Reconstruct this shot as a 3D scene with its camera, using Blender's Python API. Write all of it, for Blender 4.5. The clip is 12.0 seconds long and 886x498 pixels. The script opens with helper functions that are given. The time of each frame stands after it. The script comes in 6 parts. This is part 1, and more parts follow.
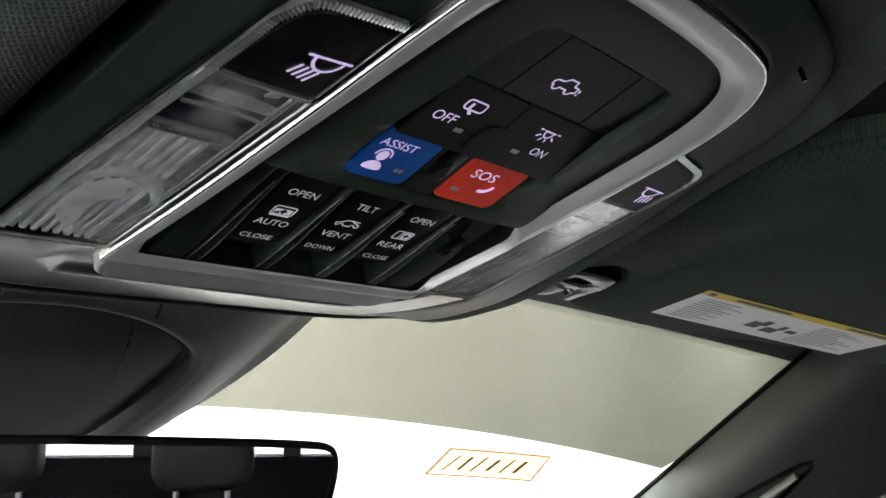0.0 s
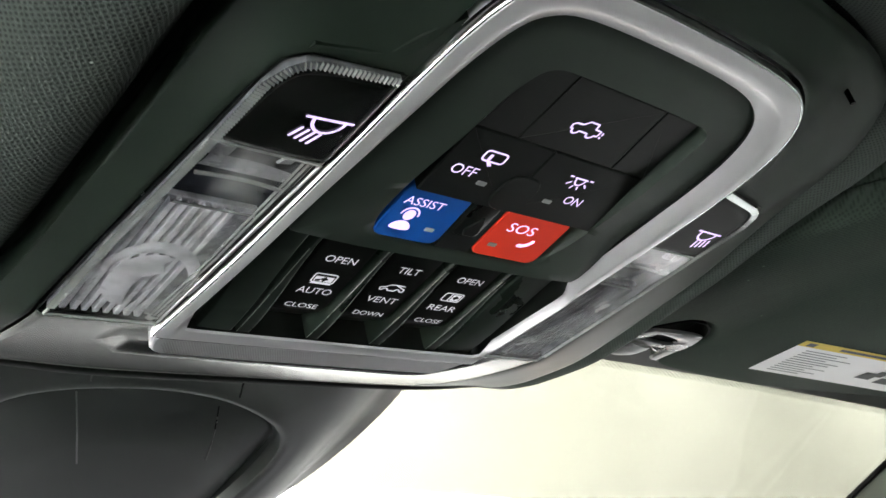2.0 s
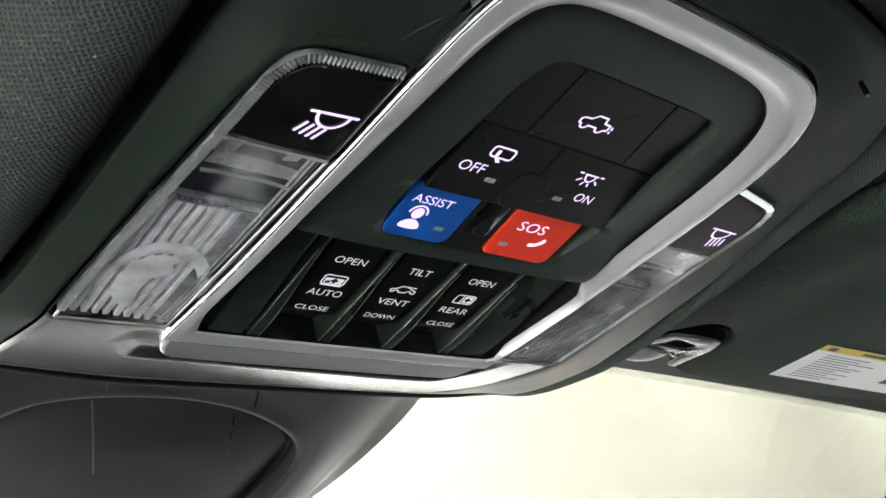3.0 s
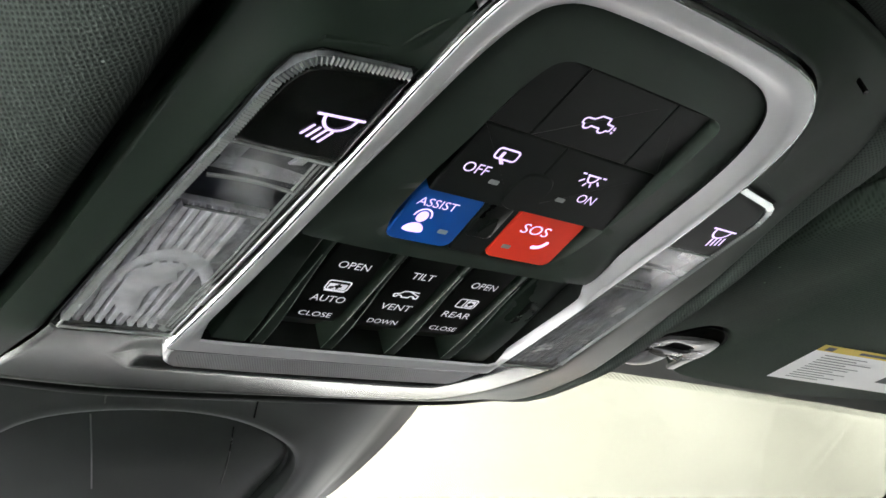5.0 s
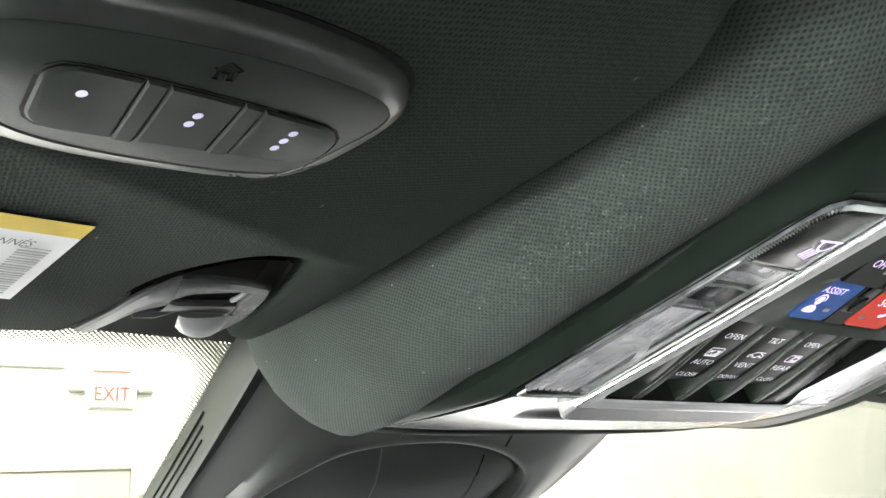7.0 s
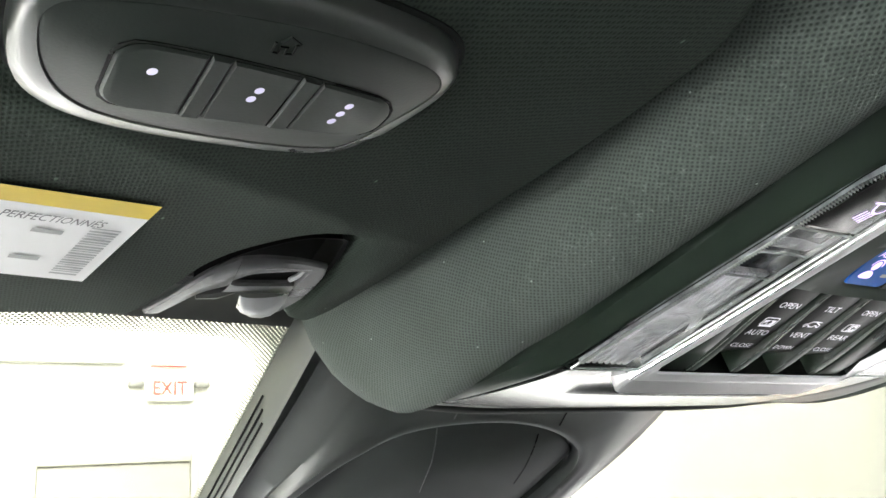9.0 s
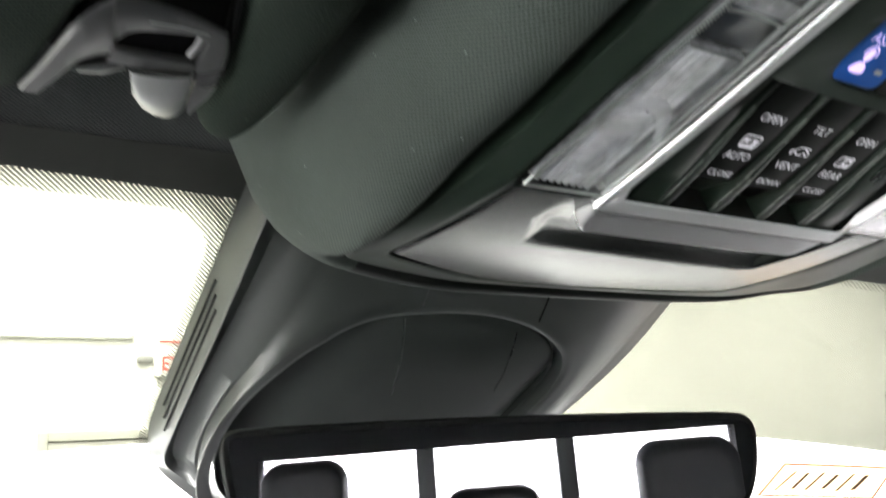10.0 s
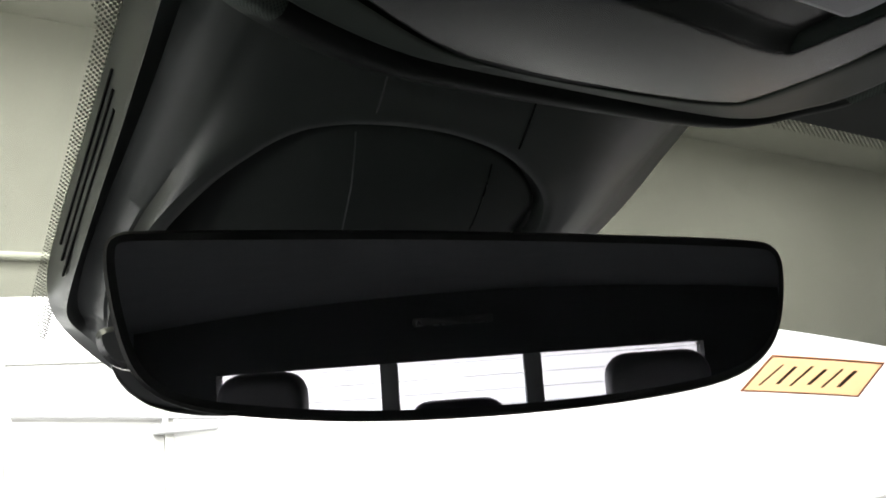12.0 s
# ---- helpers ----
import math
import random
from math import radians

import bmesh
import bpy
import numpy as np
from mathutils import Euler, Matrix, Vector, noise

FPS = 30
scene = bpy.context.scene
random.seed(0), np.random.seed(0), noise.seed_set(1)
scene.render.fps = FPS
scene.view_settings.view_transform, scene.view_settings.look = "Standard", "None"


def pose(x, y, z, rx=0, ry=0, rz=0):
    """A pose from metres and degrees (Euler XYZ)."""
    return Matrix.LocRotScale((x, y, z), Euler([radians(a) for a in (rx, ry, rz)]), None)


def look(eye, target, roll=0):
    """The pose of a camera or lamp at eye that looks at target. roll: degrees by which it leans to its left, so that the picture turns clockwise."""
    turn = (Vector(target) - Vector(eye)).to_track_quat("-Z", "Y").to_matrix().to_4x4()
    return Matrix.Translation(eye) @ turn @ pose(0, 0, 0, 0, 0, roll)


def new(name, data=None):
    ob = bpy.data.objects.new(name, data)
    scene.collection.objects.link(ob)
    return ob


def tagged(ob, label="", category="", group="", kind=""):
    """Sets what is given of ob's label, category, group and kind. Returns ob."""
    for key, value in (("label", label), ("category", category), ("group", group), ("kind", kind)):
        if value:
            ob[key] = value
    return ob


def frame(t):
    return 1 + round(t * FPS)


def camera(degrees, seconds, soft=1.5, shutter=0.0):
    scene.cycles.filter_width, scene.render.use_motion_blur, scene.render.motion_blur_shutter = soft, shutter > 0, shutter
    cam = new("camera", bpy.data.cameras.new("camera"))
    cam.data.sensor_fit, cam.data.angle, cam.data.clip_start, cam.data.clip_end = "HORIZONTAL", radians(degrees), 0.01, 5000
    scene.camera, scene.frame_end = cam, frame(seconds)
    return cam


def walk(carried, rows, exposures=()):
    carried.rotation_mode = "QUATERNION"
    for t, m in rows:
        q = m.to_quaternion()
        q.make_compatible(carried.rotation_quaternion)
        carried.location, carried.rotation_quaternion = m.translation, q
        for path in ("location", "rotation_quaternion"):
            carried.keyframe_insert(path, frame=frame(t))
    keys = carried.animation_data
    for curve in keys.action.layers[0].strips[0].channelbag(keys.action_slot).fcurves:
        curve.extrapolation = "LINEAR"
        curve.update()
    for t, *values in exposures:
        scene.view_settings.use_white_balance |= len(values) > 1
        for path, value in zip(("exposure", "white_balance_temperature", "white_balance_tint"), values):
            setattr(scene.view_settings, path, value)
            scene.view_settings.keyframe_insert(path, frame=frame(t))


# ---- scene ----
cam = camera(56.4, 12.0, shutter=0.4)
PATH = [
    (0, (-0.181, -0.105, 1.438), (1.283, 1.201, 1.828), -0.9),
    (0.5, (-0.173, -0.112, 1.438), (1.24, 1.238, 1.862), -2.6),
    (1, (-0.167, -0.116, 1.437), (1.214, 1.242, 1.936), -3.2),
    (1.5, (-0.165, -0.117, 1.435), (1.153, 1.286, 1.979), -3.1),
    (2, (-0.161, -0.117, 1.433), (1.08, 1.341, 2.009), -2.7),
    (2.5, (-0.158, -0.115, 1.43), (1.056, 1.357, 2.03), -2.8),
    (3, (-0.157, -0.116, 1.429), (1.043, 1.361, 2.042), -2.9),
    (5, (-0.16, -0.113, 1.427), (1.055, 1.342, 2.064), -4.1),
    (5.5, (-0.182, -0.106, 1.421), (1.023, 1.356, 2.061), -4.4),
    (6, (-0.257, -0.083, 1.43), (0.909, 1.406, 2.082), -4.4),
    (6.5, (-0.284, -0.084, 1.444), (0.885, 1.403, 2.091), -4.7),
    (7, (-0.295, -0.084, 1.446), (0.871, 1.409, 2.087), -4.9),
    (9, (-0.298, -0.085, 1.441), (0.779, 1.48, 2.067), -5.5),
    (9.5, (-0.293, -0.076, 1.434), (0.784, 1.491, 2.054), -5.5),
    (10, (-0.256, -0.055, 1.396), (0.803, 1.537, 1.981), -5.7),
    (10.5, (-0.216, -0.019, 1.381), (0.868, 1.558, 1.961), -5.8),
    (11, (-0.201, 0.009, 1.374), (0.886, 1.592, 1.933), -5.5),
    (11.5, (-0.202, 0.021, 1.366), (0.909, 1.604, 1.876), -5.5),
    (12, (-0.205, 0.025, 1.363), (0.929, 1.617, 1.786), -5.5),
]
EXPOSURES = [(0, -0.28), (0.5, 0.06), (1.0, 0.43), (1.5, 0.70), (2.5, 0.76), (5.0, 0.76), (5.5, 0.78), (6.0, 0.92), (6.5, 1.1), (9.5, 1.1), (9.8, 1.05), (10.0, 0.6), (10.5, 0.2), (11.0, 0.2), (11.5, -0.36), (12.0, -1.08)]
walk(cam, [(t, look(eye, target, roll)) for t, eye, target, roll in PATH], EXPOSURES)

# world and room light: an indoor showroom; its ceiling panels are unseen additions
world = bpy.data.worlds.new("world")
scene.world = world
world.use_nodes = True
world.node_tree.nodes["Background"].inputs[0].default_value = (0.9, 0.95, 1.0, 1)
world.node_tree.nodes["Background"].inputs[1].default_value = 0.15

# the strong west panel is added to brighten the cab from the driver's side
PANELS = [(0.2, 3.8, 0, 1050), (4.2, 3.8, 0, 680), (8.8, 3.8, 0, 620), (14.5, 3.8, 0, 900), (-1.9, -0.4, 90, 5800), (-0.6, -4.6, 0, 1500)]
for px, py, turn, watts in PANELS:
    lamp = bpy.data.lights.new("added_panel_lamp", "AREA")
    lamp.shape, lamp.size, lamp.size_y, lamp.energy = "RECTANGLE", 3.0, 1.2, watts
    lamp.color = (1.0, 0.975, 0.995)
    lo = new("added_panel_lamp", lamp)
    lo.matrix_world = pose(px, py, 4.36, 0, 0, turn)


# ---- materials ----
def node_mat(name):
    m = bpy.data.materials.new(name)
    m.use_nodes = True
    nt = m.node_tree
    return m, nt, nt.nodes["Principled BSDF"]


def surface(name, base, rough=0.5, metal=0.0, vary=0.12, big=14.0, fine=900.0, bump=0.15, depth=0.0002,
            rough_vary=0.08, spec=0.5):
    """A plain material with broad colour changes, a fine grain and a fine relief."""
    m, nt, p = node_mat(name)
    tc = nt.nodes.new("ShaderNodeTexCoord")
    n1 = nt.nodes.new("ShaderNodeTexNoise")
    n1.inputs["Scale"].default_value, n1.inputs["Detail"].default_value = big, 6
    n2 = nt.nodes.new("ShaderNodeTexNoise")
    n2.inputs["Scale"].default_value, n2.inputs["Detail"].default_value = fine, 3
    nt.links.new(tc.outputs["Object"], n1.inputs["Vector"])
    nt.links.new(tc.outputs["Object"], n2.inputs["Vector"])
    ramp = nt.nodes.new("ShaderNodeMapRange")
    ramp.inputs[1].default_value, ramp.inputs[2].default_value = 0.1, 0.9
    ramp.inputs[3].default_value, ramp.inputs[4].default_value = max(0.0, 1 - 1.7 * vary), 1 + 1.7 * vary
    nt.links.new(n1.outputs["Fac"], ramp.inputs[0])
    mul = nt.nodes.new("ShaderNodeVectorMath")
    mul.operation = "SCALE"
    mul.inputs[0].default_value = base
    nt.links.new(ramp.outputs[0], mul.inputs["Scale"])
    nt.links.new(mul.outputs[0], p.inputs["Base Color"])
    rr = nt.nodes.new("ShaderNodeMapRange")
    rr.inputs[1].default_value, rr.inputs[2].default_value = 0.1, 0.9
    rr.inputs[3].default_value, rr.inputs[4].default_value = max(0.02, rough - 1.5 * rough_vary), min(1, rough + 1.5 * rough_vary)
    nt.links.new(n1.outputs["Fac"], rr.inputs[0])
    nt.links.new(rr.outputs[0], p.inputs["Roughness"])
    p.inputs["Metallic"].default_value = metal
    p.inputs["Specular IOR Level"].default_value = spec
    bp = nt.nodes.new("ShaderNodeBump")
    bp.inputs["Strength"].default_value, bp.inputs["Distance"].default_value = bump, depth
    nt.links.new(n2.outputs["Fac"], bp.inputs["Height"])
    nt.links.new(bp.outputs["Normal"], p.inputs["Normal"])
    return m


def knit(name, base, pitch=0.0017, rough=0.9, mapped=False, sheen=0.06, relief=0.6, turn=0.72, stretch=1.15, loose=0.16, contrast=1.0):
    """Woven headliner cloth: small raised loops, with fuzz and soft changes of tone."""
    m, nt, p = node_mat(name)
    tc = nt.nodes.new("ShaderNodeTexCoord")
    vor = nt.nodes.new("ShaderNodeTexVoronoi")
    vor.inputs["Scale"].default_value, vor.inputs["Randomness"].default_value = 1 / pitch, loose
    n1 = nt.nodes.new("ShaderNodeTexNoise")
    n1.inputs["Scale"].default_value, n1.inputs["Detail"].default_value = 16, 5
    n2 = nt.nodes.new("ShaderNodeTexNoise")
    n2.inputs["Scale"].default_value, n2.inputs["Detail"].default_value = 1500, 2
    vor.voronoi_dimensions = "2D"
    lint = nt.nodes.new("ShaderNodeTexVoronoi")
    lint.voronoi_dimensions = "2D"
    lint.inputs["Scale"].default_value = 25
    turned = nt.nodes.new("ShaderNodeMapping")
    turned.inputs["Rotation"].default_value = (0, 0, turn)
    turned.inputs["Scale"].default_value = (1.0, stretch, 1.0)
    nt.links.new(tc.outputs["UV" if mapped else "Object"], turned.inputs["Vector"])
    for n in (vor, lint):
        nt.links.new(turned.outputs[0], n.inputs["Vector"])
    for n in (n1, n2):
        nt.links.new(tc.outputs["Object"], n.inputs["Vector"])
    a = nt.nodes.new("ShaderNodeMapRange")
    a.inputs[1].default_value, a.inputs[2].default_value = 0.10, 0.44
    a.inputs[3].default_value, a.inputs[4].default_value = 0.85 - 0.40 * contrast, 1.0 + 0.18 * contrast
    nt.links.new(vor.outputs["Distance"], a.inputs[0])
    b = nt.nodes.new("ShaderNodeMapRange")
    b.inputs[1].default_value, b.inputs[2].default_value = 0.3, 0.7
    b.inputs[3].default_value, b.inputs[4].default_value = 0.85, 1.15
    nt.links.new(n1.outputs["Fac"], b.inputs[0])
    mm = nt.nodes.new("ShaderNodeMath")
    mm.operation = "MULTIPLY"
    nt.links.new(a.outputs[0], mm.inputs[0])
    nt.links.new(b.outputs[0], mm.inputs[1])
    mul = nt.nodes.new("ShaderNodeVectorMath")
    mul.operation = "SCALE"
    mul.inputs[0].default_value = base
    # a few pale specks of lint
    fleck = nt.nodes.new("ShaderNodeMapRange")
    fleck.inputs[1].default_value, fleck.inputs[2].default_value = 0.005, 0.011
    fleck.inputs[3].default_value, fleck.inputs[4].default_value = 3.0, 0.0
    nt.links.new(lint.outputs["Distance"], fleck.inputs[0])
    plus = nt.nodes.new("ShaderNodeMath")
    nt.links.new(mm.outputs[0], plus.inputs[0])
    nt.links.new(fleck.outputs[0], plus.inputs[1])
    nt.links.new(plus.outputs[0], mul.inputs["Scale"])
    nt.links.new(mul.outputs[0], p.inputs["Base Color"])
    p.inputs["Roughness"].default_value = rough
    p.inputs["Specular IOR Level"].default_value = 0.06
    p.inputs["Sheen Weight"].default_value = sheen
    p.inputs["Sheen Roughness"].default_value = 0.5
    add = nt.nodes.new("ShaderNodeMath")
    add.operation = "MULTIPLY_ADD"
    add.inputs[1].default_value = 0.9
    nt.links.new(vor.outputs["Distance"], add.inputs[0])
    nt.links.new(n2.outputs["Fac"], add.inputs[2])
    bp = nt.nodes.new("ShaderNodeBump")
    bp.inputs["Strength"].default_value, bp.inputs["Distance"].default_value = relief, 0.0006
    nt.links.new(add.outputs[0], bp.inputs["Height"])
    nt.links.new(bp.outputs["Normal"], p.inputs["Normal"])
    return m


def see_through(name, tint, gloss_rough=0.02, ior=1.5, haze=0.0, graze=1.0):
    """Thin clear glass or plastic: light goes straight through, with a Fresnel gloss on top."""
    m = bpy.data.materials.new(name)
    m.use_nodes = True
    nt = m.node_tree
    nt.nodes.remove(nt.nodes["Principled BSDF"])
    out = nt.nodes["Material Output"]
    tr = nt.nodes.new("ShaderNodeBsdfTransparent")
    tr.inputs[0].default_value = (*tint, 1)
    gl = nt.nodes.new("ShaderNodeBsdfGlossy")
    gl.inputs["Roughness"].default_value = gloss_rough
    lw = nt.nodes.new("ShaderNodeLayerWeight")
    lw.inputs["Blend"].default_value = 0.5
    pw = nt.nodes.new("ShaderNodeMath")
    pw.operation = "POWER"
    pw.inputs[1].default_value = 5.0
    nt.links.new(lw.outputs["Facing"], pw.inputs[0])
    f0 = ((ior - 1) / (ior + 1)) ** 2
    fr = nt.nodes.new("ShaderNodeMath")
    fr.operation = "MULTIPLY_ADD"
    fr.inputs[1].default_value, fr.inputs[2].default_value = (1 - f0) * graze, f0
    nt.links.new(pw.outputs[0], fr.inputs[0])
    mix = nt.nodes.new("ShaderNodeMixShader")
    nt.links.new(fr.outputs[0], mix.inputs[0])
    nt.links.new(tr.outputs[0], mix.inputs[1])
    nt.links.new(gl.outputs[0], mix.inputs[2])
    last = mix
    if haze:
        # patchy pale diffuse: the glare of the lamp lenses put into the colour
        df = nt.nodes.new("ShaderNodeBsdfDiffuse")
        df.inputs[0].default_value = (0.86, 0.86, 0.86, 1)
        tc = nt.nodes.new("ShaderNodeTexCoord")
        nz = nt.nodes.new("ShaderNodeTexNoise")
        nz.inputs["Scale"].default_value, nz.inputs["Detail"].default_value = 60, 5
        nt.links.new(tc.outputs["Object"], nz.inputs["Vector"])
        mr = nt.nodes.new("ShaderNodeMapRange")
        mr.inputs[1].default_value, mr.inputs[2].default_value = 0.45, 0.8
        mr.inputs[3].default_value, mr.inputs[4].default_value = 0.0, haze
        nt.links.new(nz.outputs["Fac"], mr.inputs[0])
        mix2 = nt.nodes.new("ShaderNodeMixShader")
        nt.links.new(mr.outputs[0], mix2.inputs[0])
        nt.links.new(mix.outputs[0], mix2.inputs[1])
        nt.links.new(df.outputs[0], mix2.inputs[2])
        last = mix2
    nt.links.new(last.outputs[0], out.inputs["Surface"])
    return m


def glow(name, colour, strength):
    m, nt, p = node_mat(name)
    p.inputs["Base Color"].default_value = (*colour, 1)
    p.inputs["Emission Color"].default_value = (*colour, 1)
    p.inputs["Emission Strength"].default_value = strength
    return m


CLOTH = knit("moulding_cloth", (0.064, 0.075, 0.068), pitch=0.0013, mapped=True, sheen=0.03, relief=0.40, contrast=0.9)
LINER = knit("headliner_cloth", (0.024, 0.027, 0.0275), pitch=0.0016)
VISOR_CLOTH = knit("visor_cloth", (0.0270, 0.0368, 0.0292), pitch=0.0009, sheen=0.02, relief=0.30, turn=0.12, stretch=0.55, loose=0.25)
BEZEL = surface("satin_dark_plastic", (0.0180, 0.0258, 0.0197), 0.42, vary=0.08, fine=1600, bump=0.05, spec=0.13)
HOUSING = surface("opener_grey_plastic", (0.0235, 0.0285, 0.0258), 0.46, vary=0.06, fine=1700, bump=0.15, spec=0.22)
# copy of the opener's plastic with sheen added, to brighten the rim
RIM_SHEEN = surface("opener_rim_sheen", (0.026, 0.0295, 0.0275), 0.30, vary=0.06, fine=1700, bump=0.02, spec=1.0)
TRIM = surface("soft_black_trim", (0.0355, 0.0395, 0.0380), 0.42, vary=0.06, rough_vary=0.015, fine=1300, bump=0.07, spec=0.60)
PILLAR = surface("grained_pillar_plastic", (0.0170, 0.0205, 0.0180), 0.50, vary=0.08, fine=1200, bump=0.15, spec=0.35)
COVER = surface("grained_black_cover", (0.0340, 0.0375, 0.0362), 0.34, vary=0.08, rough_vary=0.015, fine=1100, bump=0.10, spec=0.07)
PANEL_GREY = surface("brushed_dark_panel", (0.014, 0.0165, 0.015), 0.255, spec=0.31, rough_vary=0.02, vary=0.06, fine=2200, bump=0.02)
GLOSS = surface("gloss_black_keys", (0.006, 0.007, 0.006), 0.25, vary=0.2, fine=700, bump=0.03, spec=0.3)
POD = surface("satin_pod_plastic", (0.0240, 0.0340, 0.0265), 0.50, vary=0.08, fine=1900, bump=0.15, spec=0.2)
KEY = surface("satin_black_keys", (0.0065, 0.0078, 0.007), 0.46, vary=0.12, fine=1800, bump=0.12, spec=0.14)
ROCKER = surface("rocker_black", (0.005, 0.0055, 0.005), 0.34, vary=0.15, fine=1500, bump=0.08, spec=0.06)
SILVER = surface("satin_silver", (0.59, 0.585, 0.605), 0.37, metal=0.45, vary=0.03, fine=2500, bump=0.03, rough_vary=0.01)
BRIGHT = surface("bright_silver_edge", (0.75, 0.76, 0.77), 0.16, metal=1.0, vary=0.04, fine=1500, bump=0.03, rough_vary=0.04)
MESH_GREY = surface("microphone_mesh_grey", (0.44, 0.44, 0.46), 0.36, metal=0.6, vary=0.05, fine=2600, bump=0.06)
PERFORATION = surface("perforation_dark", (0.17, 0.17, 0.175), 0.5, vary=0.1)
DIVIDER = surface("satin_divider_plastic", (0.0140, 0.0200, 0.0155), 0.30, vary=0.06, fine=1600, bump=0.03, spec=0.16)
EDGE_GLINT = surface("divider_edge_glint", (0.10, 0.115, 0.10), 0.3, vary=0.4, big=300, spec=0.6)
# near-black for joints, and for recess shade put into the colour
POCKET = surface("recess_shade_and_joint_black", (0.0030, 0.0030, 0.0032), 0.8, vary=0.2, spec=0.04)
BLUE = surface("blue_key", (0.004, 0.095, 0.44), 0.45, vary=0.06, fine=1800, bump=0.1, spec=0.2)
RED = surface("red_key", (0.90, 0.046, 0.018), 0.45, vary=0.06, fine=1800, bump=0.1, spec=0.2)
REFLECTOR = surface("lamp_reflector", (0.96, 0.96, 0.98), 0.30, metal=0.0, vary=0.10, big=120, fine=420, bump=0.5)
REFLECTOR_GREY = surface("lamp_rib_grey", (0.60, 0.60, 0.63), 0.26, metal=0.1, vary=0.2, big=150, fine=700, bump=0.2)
SENSOR = surface("lamp_dark_lens", (0.05, 0.055, 0.07), 0.12, vary=0.5, big=160, fine=500, bump=0.15)
# smoky prism tone, which also stands in for shade inside the lamps
SMOKE = surface("lamp_smoky_prism_and_shade", (0.15, 0.155, 0.165), 0.10, vary=0.6, big=140, fine=420, bump=0.3)
CLEAR = see_through("clear_lens_plastic", (0.98, 0.98, 0.99), 0.05, 1.5, haze=0.42, graze=0.9)
CLEAR_GRAZED = see_through("clear_lens_plastic_glossy", (0.9, 0.9, 0.92), 0.16, 1.8, haze=0.5, graze=1.0)
CLEAR_DOME = see_through("clear_dome_plastic", (0.98, 0.98, 0.99), 0.06, 1.9, haze=0.75, graze=0.6)
MIRROR_RIM = surface("mirror_rim_black", (0.006, 0.006, 0.0065), 0.6, vary=0.1, spec=0.12)
EDGE_CLEAR = surface("ribbed_clear_edge", (0.46, 0.48, 0.47), 0.22, metal=0.35, vary=0.1, big=200, fine=900, bump=0.1)
GLASS = see_through("windshield_glass", (0.94, 0.97, 0.94), 0.0, 1.25, graze=0.10)
SIDE_GLASS = see_through("side_glass", (0.64, 0.66, 0.65), 0.0, 1.45, graze=0.5)
REAR_GLASS = see_through("privacy_glass", (0.70, 0.70, 0.70), 0.0, 1.45)
TINT = see_through("tint_band_film", (0.122, 0.123, 0.101), 0.05, 1.15, graze=0.12)
FRIT = surface("black_ceramic_frit", (0.035, 0.036, 0.032), 0.5, vary=0.1)
FRIT_DOT = surface("frit_dots", (0.05, 0.052, 0.042), 0.6, vary=0.1)
MIRROR = bpy.data.materials.new("mirror_glass")
MIRROR.use_nodes = True
_p = MIRROR.node_tree.nodes["Principled BSDF"]
_p.inputs["Metallic"].default_value, _p.inputs["Roughness"].default_value = 0.985, 0.012
_p.inputs["Base Color"].default_value = (0.54, 0.54, 0.59, 1)
PAPER = surface("white_label_paper", (0.90, 0.89, 0.90), 0.6, vary=0.04, fine=1200, bump=0.05)
YELLOW = surface("yellow_label_ink", (0.72, 0.53, 0.06), 0.6, vary=0.05)
INK = surface("grey_label_ink", (0.20, 0.20, 0.21), 0.7, vary=0.1)
INK_PALE = surface("pale_label_ink", (0.42, 0.42, 0.43), 0.7, vary=0.1)
INK_DARK = surface("dark_label_ink", (0.08, 0.08, 0.085), 0.7, vary=0.1)
KRAFT = surface("tan_paper_tag", (0.62, 0.42, 0.24), 0.8, vary=0.06, fine=900)
# thin paper lets the light from outside through
_nt = KRAFT.node_tree
_tl = _nt.nodes.new("ShaderNodeBsdfTranslucent")
_tl.inputs[0].default_value = (0.34, 0.215, 0.115, 1)
_mx = _nt.nodes.new("ShaderNodeMixShader")
_mx.inputs[0].default_value = 0.5
_nt.links.new(_nt.nodes["Principled BSDF"].outputs[0], _mx.inputs[1])
_nt.links.new(_tl.outputs[0], _mx.inputs[2])
_nt.links.new(_mx.outputs[0], _nt.nodes["Material Output"].inputs["Surface"])
PEN = surface("pen_ink", (0.14, 0.09, 0.05), 0.7, vary=0.1)
RUST = surface("tag_border_red", (0.45, 0.12, 0.06), 0.7, vary=0.1)
VIOLET = glow("backlit_violet_icon", (0.78, 0.62, 0.98), 0.58)
WHITE_INK = glow("backlit_white_letters", (0.74, 0.72, 0.78), 0.30)
LED = surface("indicator_window", (0.34, 0.35, 0.35), 0.4, vary=0.05)
DOT = glow("button_dot_white", (0.62, 0.58, 0.78), 0.22)
GREY_PART = surface("grey_clip_plastic", (0.040, 0.040, 0.0425), 0.30, spec=0.6, vary=0.1, fine=1500, bump=0.12)
CLEAR_GREY = surface("translucent_clip_roller", (0.28, 0.28, 0.29), 0.3, vary=0.2, fine=900)
REAR_TRIM = surface("matte_black_rear_trim", (0.006, 0.0062, 0.0068), 0.7, vary=0.2, fine=700, bump=0.3, spec=0.15)
DASH = surface("black_dashboard_skin", (0.012, 0.012, 0.0125), 0.75, vary=0.15, fine=600, bump=0.3, spec=0.06)
SEAT = surface("black_seat_leather", (0.010, 0.0095, 0.010), 0.5, vary=0.2, fine=500, bump=0.4, depth=0.0006)
